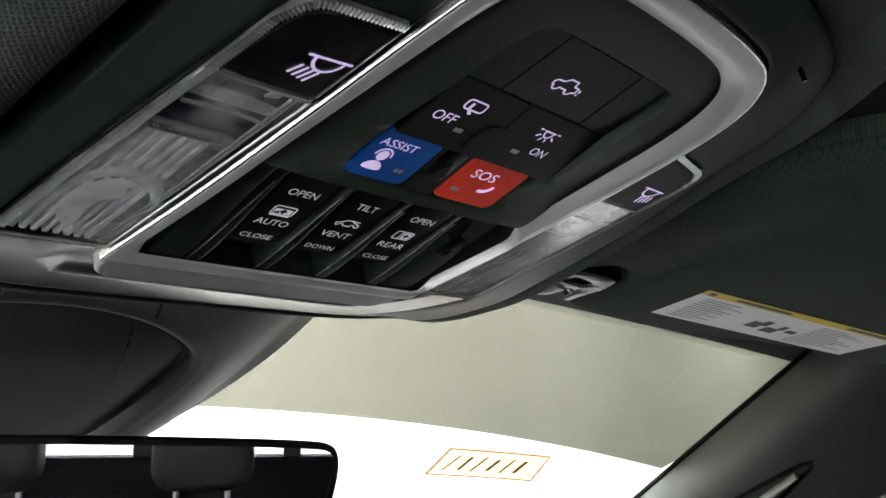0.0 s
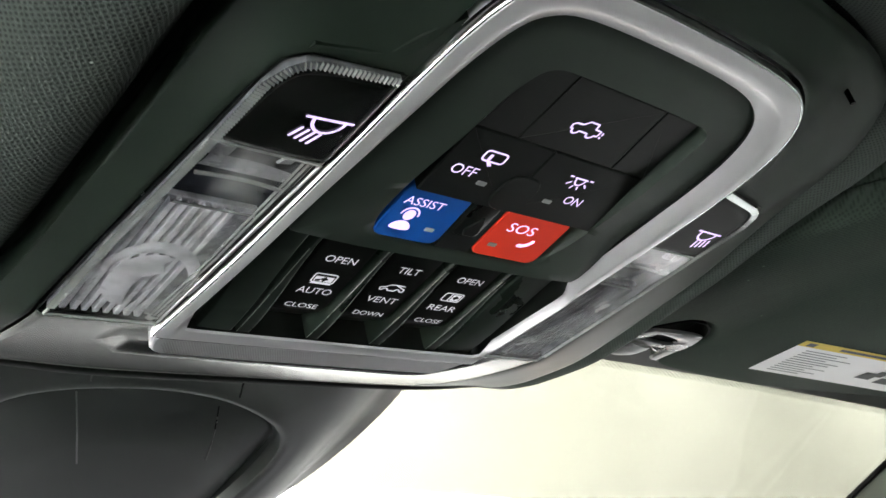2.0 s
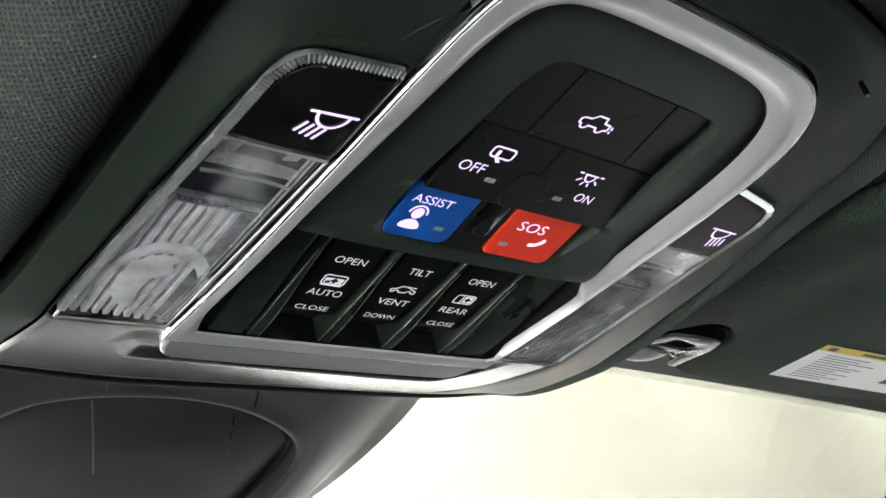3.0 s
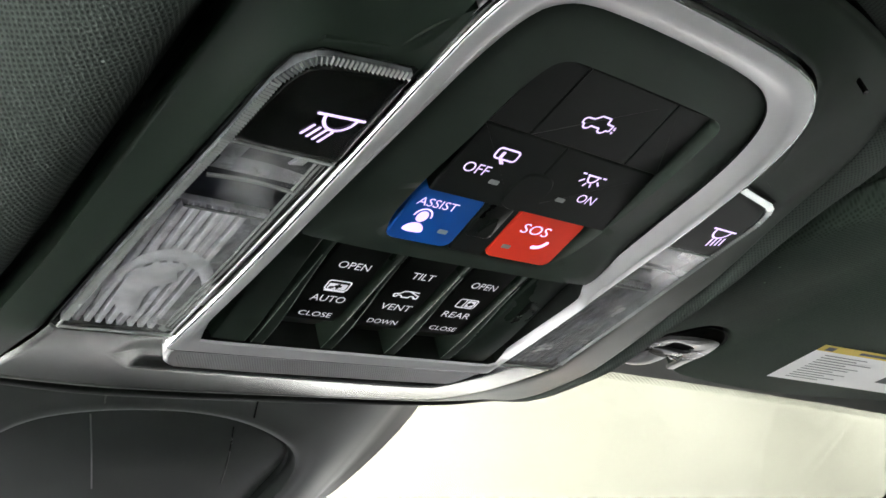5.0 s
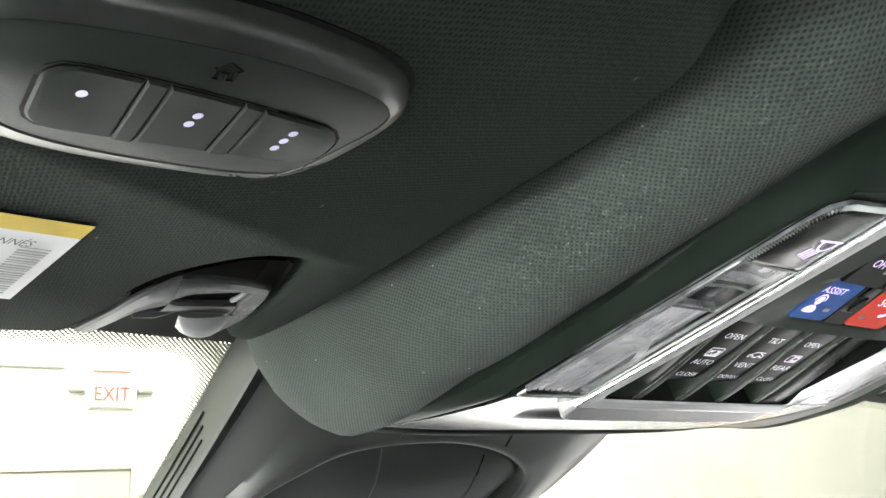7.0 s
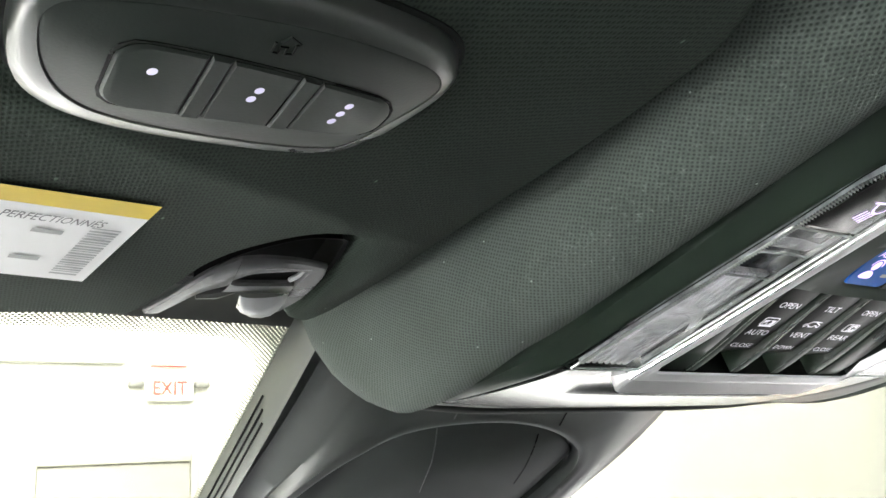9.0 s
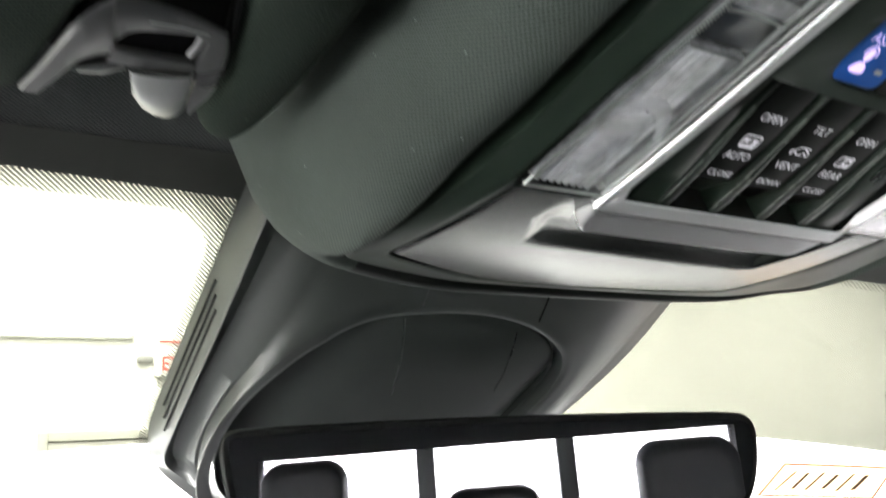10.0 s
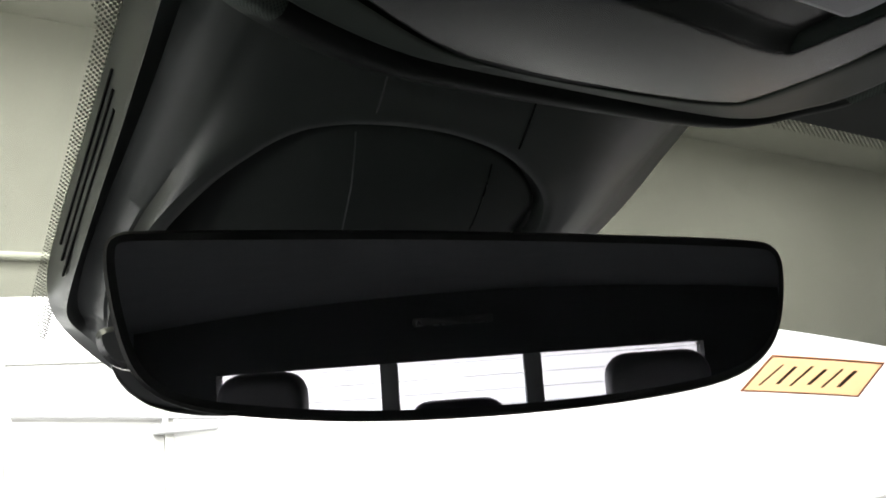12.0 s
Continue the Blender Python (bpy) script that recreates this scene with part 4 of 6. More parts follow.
BAR = smooth_poly([(-0.0648, 0.0692), (-0.0645, 0.0750), (-0.0625, 0.0800), (-0.0575, 0.0825), (0.0545, 0.0825), (0.0590, 0.0812), (0.0630, 0.0750), (0.0655, 0.0692), (0.0640, 0.0690), (-0.0635, 0.0690)][::-1], 1)
bar = part("microphone_bar", plate(BAR, 0.008, -0.0008, 0.0008), SILVER, con, "silver framed microphone grille", smooth=30)
ins = offset(BAR, -0.0011)
part("grille", plate(ins, -0.0006, -0.0011, 0.0002), MESH_GREY, bar, "fine grey perforated mesh", smooth=30)
b = bmesh.new()
for i in range(124):
    for j in range(12):
        u, v = -0.0605 + i * 0.00095 + (0.000475 if j % 2 else 0), 0.0708 + j * 0.00086
        if abs(u + 0.002) < 0.0600 - 0.4 * (v - 0.0708):
            vs = [b.verts.new((u + 0.00026 * math.cos(a), v + 0.00026 * math.sin(a), -0.00114)) for a in (0, 1.57, 3.14, 4.71)]
            b.faces.new(vs)
part("perforation", b, PERFORATION, bar, smooth=0, kind="stuff")

# switch pod
PH = two_sides([(0.021, -0.0974), (0.0372, -0.0924), (0.0456, -0.0820), (0.0512, -0.0645), (0.0542, -0.036), (0.0566, -0.012), (0.0568, -0.003), (0.055, -0.001)], [(0.030, -0.0970), (0.047, -0.0945), (0.0522, -0.080), (0.0540, -0.05), (0.0566, -0.012), (0.0568, -0.003), (0.055, -0.001)])
HR = polar(smooth_poly(PH, 2), (0, -0.045), NR)
KO = polar(smooth_poly(sym([(0.022, -0.0814), (0.031, -0.0806), (0.0335, -0.074), (0.0350, -0.055), (0.0360, -0.030), (0.0345, -0.012), (0.031, -0.0065), (0.02, -0.0055)]), 2), (0, -0.045), NR)
RB = -0.0292


def pod_h(x, y):
    if y < -0.0547:
        return 0.0043
    if y < RB:
        return 0.0043 - 0.0035 * (y + 0.0547) / (RB + 0.0547)
    return 0.0034 - 0.0034 * (y - RB) / 0.0225


hump = [lift(HR, 0.016), [(p[0], p[1], 0.0026 - 0.0030 * sstep((p[1] + 0.03) / 0.028)) for p in HR]]
for t in (0.06, 0.3, 0.7, 0.96):
    hump.append([(p[0] + (q[0] - p[0]) * t, p[1] + (q[1] - p[1]) * t, (0.0022 - 0.0034 * sstep((p[1] + 0.03) / 0.028)) * (1 - t) + (0.0008 + 0.0012 * sstep(-(q[1] + 0.05) / 0.02)) * t) for p, q in zip(HR, KO)])
hump.append([(p[0], p[1], pod_h(0, p[1]) * 0.5 + 0.0012) for p in KO])
hump.append([(p[0], p[1], 0.008) for p in KO])
pod = part("switch_pod", loft(hump, cap_last=True), POD, con, "satin black raised switch housing", smooth=50)


def key(name, x0, y0, x1, y1, material, label="", cut=None, r=0.0012, proud=0.0):
    g = 0.00010
    out = rrect(x0 + g, y0 + g, x1 - g, y1 - g, r, 3)
    if cut:
        out = cut
    return part(name, plate(out, 0.007, 0.0 - proud, 0.00045, fn=lambda x, y: pod_h(x, y)), material, con, label, smooth=12)


def slab(xa, xb, xc, xd, y0, y1):
    """Key outline: rear edge xa..xb at y0, front edge xc..xd at y1, with a hair's gap round it."""
    g = 0.00010
    return smooth_poly([(xa + g, y0 + g), (xa + g + 0.0006, y0 + g), (xb - g - 0.0006, y0 + g), (xb - g, y0 + g), (xb - g, y0 + g + 0.0006), (xd - g, y1 - g - 0.0006), (xd - g, y1 - g), (xd - g - 0.0006, y1 - g), (xc + g + 0.0006, y1 - g), (xc + g, y1 - g), (xc + g, y1 - g - 0.0006), (xa + g, y0 + g + 0.0006)], 1)


key("blank_key", 0, 0, 0, 0, KEY, cut=slab(-0.0322, -0.0202, -0.0327, -0.0180, -0.0805, -0.0547))
tail = key("truck_key", 0, 0, 0, 0, KEY, "black key with a lit truck icon", cut=slab(-0.0202, 0.0140, -0.0180, 0.0195, -0.0805, -0.0547))
key("blank_key", 0, 0, 0, 0, KEY, cut=slab(0.0140, 0.0285, 0.0195, 0.0345, -0.0805, -0.0547))
mkey = key("mirror_key", 0, 0, 0, 0, KEY, "black key marked OFF", cut=slab(-0.0327, -0.0030, -0.0330, -0.0030, -0.0547, RB))
lkey = key("lamp_key", 0, 0, 0, 0, KEY, "black key marked ON", cut=slab(-0.0030, 0.0345, -0.0030, 0.0362, -0.0547, RB))
akey = key("assist_key", -0.0335, RB, -0.0099, -0.0068, BLUE, "blue key marked ASSIST", r=0.0034)
key("centre_window", -0.0099, RB, 0.0036, -0.0064, KEY, "black window between the keys")
skey = key("sos_key", 0.0036, RB, 0.0316, -0.0068, RED, "red key marked SOS", r=0.0034)
part("dome", plate(smooth_poly([(-0.0098, RB), (-0.0098, -0.0400), (-0.0075, -0.0440), (0.0015, -0.0440), (0.0040, -0.0400), (0.0040, RB)], 2), 0.006, -0.0005, 0.0006, fn=pod_h), KEY, con)
part("lens_window", plate(rrect(-0.0085, -0.0275, 0.0012, -0.0135, 0.0015), 0.006, -0.0001, 0.0003, fn=pod_h), GLOSS, con, "gloss black window", smooth=40)
part("lens_fin", plate(smooth_poly([(-0.0062, -0.0145), (0.0008, -0.0145), (-0.0012, -0.0225), (-0.0032, -0.0225)], 1), 0.006, -0.0008, 0.0004, fn=pod_h), KEY, con)

EPS = 0.00012


def words(text, width, u, v, parent, material, h, tilt=0.0, height=None, bold=0.0):
    """Letters on a face that looks down: their tops point to the rear."""
    m = Matrix.Translation((u, v, h)) @ pose(0, 0, 0, 180 + tilt, 0, 0)
    return letters(text, width, parent, material, m, height, bold)


def ic(lines, width, cx, cy, scale, fn, extra=0.0):
    """Icon strokes; icon x to the right, icon y towards the rear."""
    return strokes([[(cx + x * scale, cy - y * scale) for x, y in ln] for ln in lines], width, -EPS + extra, fn=fn)


ROW_B = math.degrees(math.atan(0.0035 / 0.0255))
ROW_C = math.degrees(math.atan(0.0034 / 0.0225))
# truck
TRUCK = [[(-5.2, -1.2), (-5.6, 0.2), (-4.9, 1.0), (-2.6, 1.2), (-1.2, 2.9), (2.0, 2.9), (2.6, 1.0), (5.0, 0.8), (5.2, -1.3)],
         [(-5.2, -1.2), (-4.2, -1.4)], arc(-3.0, -1.5, 1.25, 1.25, 180, 360, 8), [(-1.8, -1.4), (1.4, -1.4)], arc(2.7, -1.5, 1.25, 1.25, 180, 360, 8), [(3.9, -1.4), (5.2, -1.3)],
         [(6.0, 0.6), (6.5, -0.4)], [(6.2, -1.1), (6.7, -1.7)]]
part("truck_icon", ic(TRUCK, 0.00062, -0.0024, -0.0656, 0.00098, pod_h), VIOLET, tail, "lit violet-white icon", smooth=0)
# rear-view mirror icon, OFF
MICON = [rrect(-4.2, -1.2, 4.4, 3.0, 1.2, 3) + [rrect(-4.2, -1.2, 4.4, 3.0, 1.2, 3)[0]], [(-1.2, -1.4), (0.3, -3.0)], [(-0.4, -1.6), (1.0, -2.8)], [(-1.8, -0.6), (-1.8, 1.6)], [(-1.2, -0.6), (-1.2, 1.6)]]
part("mirror_icon", ic(MICON, 0.00062, -0.0192, -0.0462, 0.00086, pod_h), VIOLET, mkey, "lit violet-white icon", smooth=0)
words("OFF", 0.0086, -0.0245, -0.0402, mkey, VIOLET, pod_h(0, -0.0402) - EPS, -ROW_B)
LICON = [[(-3.2, 2.0), (3.2, 2.0)], arc(0, 2.0, 2.4, 3.2, 180, 360, 10), [(-6.0, 2.2), (-4.4, 2.2)], [(4.4, 2.2), (6.0, 2.2)], [(-5.0, -1.6), (-3.4, -0.2)], [(5.0, -1.6), (3.4, -0.2)], [(-1.8, -3.2), (-1.2, -1.8)], [(1.8, -3.2), (1.2, -1.8)]]
part("lamp_icon", ic(LICON, 0.00062, 0.0138, -0.0468, 0.00080, pod_h), VIOLET, lkey, "lit violet-white icon", smooth=0)
words("ON", 0.0070, 0.0184, -0.0397, lkey, VIOLET, pod_h(0, -0.0397) - EPS, -ROW_B)
words("ASSIST", 0.0136, -0.0244, -0.0228, akey, VIOLET, pod_h(0, -0.0228) - EPS, -ROW_C, height=0.0031)
words("SOS", 0.0112, 0.0147, -0.0214, skey, VIOLET, pod_h(0, -0.0214) - EPS, -ROW_C, height=0.0040)
# plain head-and-shoulders sign on the blue key
b = bmesh.new()
for pts in ([(p[0] - 0.0262, p[1] - 0.0172) for p in arc(0, 0, 0.0019, 0.0022, 0, 360, 14)[:-1]],
            smooth_poly([(-0.0298, -0.0108), (-0.0298, -0.0128), (-0.0276, -0.0147), (-0.0249, -0.0147), (-0.0228, -0.0128), (-0.0228, -0.0108)], 2)):
    b.faces.new([b.verts.new((x, y, pod_h(x, y) - EPS)) for x, y in pts])
part("helper_icon", b, VIOLET, akey, "lit violet-white sign", smooth=0)
part("headset_icon", strokes([arc(-0.0262, -0.0172, 0.0029, 0.0030, -180, 0, 10)], 0.0006, -EPS, fn=pod_h), VIOLET, akey, "lit violet-white sign", smooth=0)
part("phone_icon", strokes([arc(0.0192, -0.0185, 0.0040, 0.0040, 15, 100, 8)], 0.0016, -EPS, fn=pod_h), VIOLET, skey, "lit violet-white sign", smooth=0)
for k, (u, v) in enumerate(((-0.0161, -0.0372), (0.0098, -0.0371), (-0.0161, -0.0131), (0.0093, -0.0125))):
    part("indicator", plate(rrect(u - 0.0017, v - 0.0008, u + 0.0017, v + 0.0008, 0.0004, 2), 0.003, -0.0002, 0.0001, fn=pod_h), LED, (mkey, lkey, akey, skey)[k], "small grey indicator window")


# rocker switches in their well
def rock_h(v):
    return 0.0078 - 0.0056 * min(1.0, max(0.0, (v - 0.003) / 0.042)) ** 0.85


part("well_floor", box(-0.0625, -0.002, 0.0125, 0.0650, 0.0600, 0.0165, 0.0005), KEY, con)


def rocker(uc, w0, w1):
    prof = []
    for k in range(15):
        v = -0.001 + 0.0475 * k / 14
        prof.append((v, rock_h(v)))
    prof += [(0.0475, rock_h(0.0465) + 0.0004), (0.0490, rock_h(0.0465) + 0.0016), (0.0585, rock_h(0.0465) + 0.0050), (0.0595, 0.0130)]
    rows = []
    for v, h in prof:
        rows.append([(uc + w0, v, h + 0.0020), (uc + w0 + 0.0005, v, h + 0.0004), (uc + w0 + 0.0016, v, h + 0.0002), (uc, v, h + 0.0002), (uc + w1 - 0.0016, v, h + 0.0002), (uc + w1 - 0.0005, v, h + 0.0004), (uc + w1, v, h + 0.0020)])
    b = loft(rows, closed=False)
    return b


ROCK = [(-0.0265, ("OPEN", "AUTO", "CLOSE")), (0.0, ("TILT", "VENT", "DOWN")), (0.0265, ("OPEN", "REAR", "CLOSE"))]
FILL = {"AUTO": ((-3.6, -1.9, 3.6, 1.1, 0.3),), "REAR": ((-0.4, -1.9, 3.7, 2.0, 0.4),)}
MARK = {"AUTO": ([(-0.9, -0.3), (1.3, -0.3)], [(0.2, 0.7), (0.2, -1.4)], [(-2.8, -1.3), (-1.4, -0.9)]), "REAR": ([(0.6, 0.1), (2.8, 0.1)], [(1.5, 1.0), (1.5, -0.9)])}
WIN = [rrect(-4.4, -2.4, 4.4, 2.6, 0.9, 3) + [rrect(-4.4, -2.4, 4.4, 2.6, 0.9, 3)[0]], [(-4.0, -3.0), (4.0, -3.0)]]
VENT = [[(-5.0, -1.2), (-5.4, 0.2), (-3.2, 0.8), (-1.8, 2.2), (0.6, 2.4), (4.4, 0.6), (5.2, 0.4), (5.2, -1.2), (3.8, -1.2)], arc(2.6, -1.2, 1.2, 1.1, 0, 180, 6), [(1.4, -1.2), (-1.6, -1.2)], arc(-2.8, -1.2, 1.2, 1.1, 0, 180, 6), [(-4.0, -1.2), (-5.0, -1.2)],
        [(0.6, 2.4), (4.6, 2.2)]]
REARI = [rrect(-4.4, -2.4, 4.4, 2.6, 0.9, 3) + [rrect(-4.4, -2.4, 4.4, 2.6, 0.9, 3)[0]], [(-1.2, -2.2), (-1.2, 2.4)]]
SLOPE = math.degrees(math.atan(0.0056 / 0.042))
for (uc, (top, mid, low)), icon in zip(ROCK, (WIN, VENT, REARI)):
    rk = part("rocker_switch", rocker(uc, -0.0098, 0.0100), ROCKER, con, f"gloss black rocker switch marked {top}, {mid} and {low}", smooth=40)
    fn = lambda x, y: rock_h(y) + 0.0001
    words(top, 0.0112 if top == "OPEN" else 0.0088, uc + 0.0002, 0.0174, rk, WHITE_INK, rock_h(0.0174) - 0.0001, -SLOPE, height=0.0032)
    part("icon", ic(icon, 0.00055, uc, 0.0277, 0.00092, fn), WHITE_INK, rk, "white printed icon", smooth=0)
    for x0, y0, x1, y1, r in FILL.get(mid, ()):
        b = bmesh.new()
        b.faces.new([b.verts.new((uc + x * 0.00092, 0.0277 - y * 0.00092, rock_h(0.0277 - y * 0.00092) - 0.00002)) for x, y in rrect(x0, y0, x1, y1, r, 3)])
        part("icon_plate", b, WHITE_INK, rk, "white printed icon", smooth=0)
    for line in MARK.get(mid, ()):
        part("icon_mark", strokes([[(uc + x * 0.00092, 0.0277 - y * 0.00092) for x, y in line]], 0.0011, -0.00014, fn=fn), ROCKER, rk, "black mark on the icon", smooth=0)
    words(mid, 0.0124, uc + 0.0002, 0.0344, rk, WHITE_INK, rock_h(0.0344) - 0.0001, -SLOPE, height=0.0032)
    words(low, 0.0120, uc, 0.0430, rk, WHITE_INK, rock_h(0.0430) - 0.0001, -SLOPE, height=0.0024)
for uc in (-0.0390, -0.0128, 0.0137, 0.0398):
    rows = []
    for k in range(17):
        v = -0.0015 + 0.0620 * k / 16
        top = 0.0062 - 0.0068 * sstep(v / 0.062)
        w = 0.0006 + 0.0015 * sstep((v - 0.010) / 0.045)
        rows.append([(uc - w - 0.0009, v, top + 0.012), (uc - w - 0.0004, v, top + 0.0009), (uc - w, v, top + 0.0001), (uc - w * 0.7, v, top), (uc + w * 0.7, v, top), (uc + w, v, top + 0.0001), (uc + w + 0.0004, v, top + 0.0009), (uc + w + 0.0009, v, top + 0.012)])
    part("rocker_divider", loft(rows, closed=False), DIVIDER, con, "dark divider between the rockers", smooth=25)
    # pale strips along the divider edges, a glint put into the colour
    for e in (2, 5):
        part("divider_glint", tube([(r[e][0], r[e][1], r[e][2] - 0.00004) for r in rows[4:]], 0.00016, 6), EDGE_GLINT, con, "pale strip imitating a glint on the edge")
for s in (-1, 1):
    rows = []
    for k in range(17):
        v = -0.0015 + 0.0620 * k / 16
        h = 0.0062 - 0.0068 * sstep(v / 0.062)
        start, w = (0.0427, 0.0157) if s < 0 else (0.0435, 0.0215)
        rows.append([(s * (start + w * a), v, h + d) for a, d in ((-0.02, 0.012), (0.0, 0.0010), (0.03, 0.0002), (0.06, 0.0), (0.72, 0.0004), (0.76, 0.0006), (0.80, 0.0030), (1.0, 0.0036))])
    part("well_cheek", loft(rows, closed=False), DIVIDER, con, smooth=25)


# map lamps on both sides
def close_lamp(tray, quad):
    """The clear cover over a lamp, with its bright edge."""
    cv = quad(-0.0310, 0.0610, 0.0008)
    # passenger cover is a hazier, glossier copy, to imitate its grazing reflection
    part("clear_lens", plate(cv, 0.0006, -0.0006, 0.0004), CLEAR if cv[0][0] < 0 else CLEAR_GRAZED, tray, "clear lens cover", smooth=30)
    b = bmesh.new()
    for (xa, ya), (xb, yb) in zip(cv, cv[1:] + cv[:1]):
        tube([(xa, ya, -0.0005), (xb, yb, -0.0005)], 0.0005, 6, bm=b)
    part("lens_edge", b, EDGE_CLEAR, tray)


def map_lamp(s):
    nm = "map_lamp"
    def inner(v):
        pts = ((-0.07, 0.0622), (-0.03, 0.0643), (0.02, 0.0671), (0.07, 0.0674)) if s > 0 else ((-0.07, 0.0622), (-0.03, 0.0625), (0.02, 0.0639), (0.05, 0.0660), (0.07, 0.0674))
        for (va, ua), (vb, ub) in zip(pts, pts[1:]):
            if v <= vb:
                return ua + (ub - ua) * (v - va) / (vb - va)
        return pts[-1][1]
    out = [(inner(0.0612), 0.0612), (0.1022, 0.0602), (0.0985, 0.02), (0.0928, -0.03), (0.0908, -0.054), (0.0895, -0.0595), (0.0845, -0.0635), (inner(-0.066), -0.0660)]
    out = [(s * x, y) for x, y in out]
    if s > 0:
        out = out[::-1]
    # housing tray
    tray = part(nm, loft([lift(out, 0.0004), lift(offset(out, -0.0004), 0.0002), lift(offset(out, -0.0010), 0.0006), lift(offset(out, -0.0012), 0.026)], cap_last=True), KEY, con, "map lamp with a clear ribbed lens")
    part("lamp_collar", plate([(s * x, y) for x, y in ((0.0605, -0.0850), (0.0650, -0.0800), (0.0700, -0.0695), (0.0850, -0.0655), (0.0870, -0.0600), (0.0605, -0.0620))], 0.010, 0.0009, 0.0004), BEZEL, tray)
    # knurled clear rim
    path = [(0.0995, 0.056), (0.0965, 0.02), (0.0910, -0.03), (0.0890, -0.052), (0.0866, -0.0580), (0.0845, -0.0605), (0.0815, -0.0618), (0.0628, -0.0645)]
    pts = []
    for (xa, ya), (xb, yb) in zip(path, path[1:]):
        n = max(1, int(math.hypot(xb - xa, yb - ya) / 0.00100))
        pts += [(xa + (xb - xa) * k / n, ya + (yb - ya) * k / n, math.atan2(yb - ya, xb - xa)) for k in range(n)]
    b = bmesh.new()
    rows = []
    for x, y, a in pts:
        nx, ny = -math.sin(a), math.cos(a)
        rows.append([(s * (x + nx * w), y + ny * w, h) for w, h in ((-0.0012, 0.002), (-0.0011, -0.0007), (0.0011, -0.0007), (0.0012, 0.002))])
    # dark strip that puts the shade between the ribs into the colour
    part("rim_gap_shade", loft(rows, closed=False), SMOKE, tray, "dark strip imitating shade between the ribs", smooth=0)
    for x, y, a in pts:
        nx, ny, tx, ty = -math.sin(a), math.cos(a), math.cos(a), math.sin(a)
        q = []
        for w, t, h in ((-0.0012, -0.00034, -0.0006), (-0.0011, 0, -0.0013), (-0.0012, 0.00034, -0.0006), (0.0012, 0.00034, -0.0006), (0.0011, 0, -0.0013), (0.0012, -0.00034, -0.0006)):
            q.append(b.verts.new((s * (x + nx * w + tx * t), y + ny * w + ty * t, h)))
        b.faces.new((q[0], q[1], q[4], q[5]))
        b.faces.new((q[1], q[2], q[3], q[4]))
    part("ribbed_rim", b, EDGE_CLEAR, tray, "clear ribbed light rim", smooth=0)
    # black switch plate with icon
    sw = [(inner(-0.032) + 0.0004, -0.0318), (inner(-0.034) + 0.0004, -0.0345), (inner(-0.06) + 0.0004, -0.0605), (inner(-0.06) + 0.0004, -0.0628), (0.0660, -0.0624), (0.0815, -0.0602), (0.0855, -0.0575), (0.0878, -0.0515), (0.0897, -0.0345), (0.0900, -0.0318), (0.0870, -0.0316), (inner(-0.032) + 0.003, -0.0316)]
    sw = [(s * x, y) for x, y in sw]
    sw = smooth_poly(sw, 1)
    if sum(p[0] * q[1] - q[0] * p[1] for p, q in zip(sw, sw[1:] + sw[:1])) < 0:
        sw = sw[::-1]
    dome = lambda x, y: (-0.0016 if s < 0 else -0.0004) * max(0.0, 1 - ((abs(x) - 0.079) / 0.016) ** 2) * max(0.0, 1 - ((y + 0.046) / 0.02) ** 2)
    b = bmesh.new()
    rings = [lift(sw, 0.005), lift(sw, -0.0002)]
    ctr = (s * 0.0785, -0.0465)
    for k in (0.97, 0.85, 0.65, 0.4, 0.15):
        o = [(ctr[0] + (x - ctr[0]) * k, ctr[1] + (y - ctr[1]) * k) for x, y in sw]
        rings.append([(x, y, -0.0004 + dome(x, y)) for x, y in o])
    # passenger switch is a satin, flatter copy, to keep a reflection off it
    part("lamp_switch", loft(rings, cap_last=True, bm=b), GLOSS if s < 0 else KEY, tray, "gloss black touch switch", smooth=60)
    cx, cy = (-0.0712 if s < 0 else 0.0792), (-0.0455 if s < 0 else -0.0435)
    k = 0.00097
    LAMP = [[(-6.3, 2.6), (6.3, 2.6)], arc(0, 2.6, 4.2, 4.6, 180, 360, 12)]
    RAY = [[(s * (5.1 - 1.83 * j), -1.3 - 0.45 * j), (s * (6.6 - 1.83 * j), -5.2 - 0.55 * j)] for j in range(4)]
    part("lamp_icon", ic(LAMP + RAY, 0.00085, cx, cy, k, dome, -0.0005), VIOLET, tray, "lit violet-white icon", smooth=0)
    # inside of the lamp
    def quad(v0, v1, g=0.001):
        def xo(v):
            return 0.0975 - 0.062 * (0.02 - v) * 1.6 if v < 0.02 else 0.0972 + 0.0875 * (v - 0.02)
        o = [(inner(v0) + 0.001, v0), (xo(v0) - g, v0), (xo(v1) - g, v1), (inner(v1) + 0.001, v1)]
        o = [(s * x, y) for x, y in o]
        return o if s > 0 else o[::-1]
    # passenger lamp gets smoky parts: its dimmer light is put into the colour
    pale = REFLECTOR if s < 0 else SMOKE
    part("prism", plate(quad(-0.0305, -0.0170, 0.004), 0.012, 0.0030, 0.0015), SMOKE, tray, "clear light prism")
    rows = []
    for i in range(9):
        t = i / 8
        rows.append([(s * (0.0660 + 0.0225 * t), -0.0305 + 0.0130 * q, 0.0026 - 0.0016 * math.sin(math.pi * q) * (0.4 + 0.5 * abs(2 * t - 0.9))) for q in (0.56 - 0.10 * t, 0.62, 0.72, 0.82, 0.92, 1.0)])
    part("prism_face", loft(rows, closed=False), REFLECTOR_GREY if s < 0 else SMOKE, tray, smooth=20)
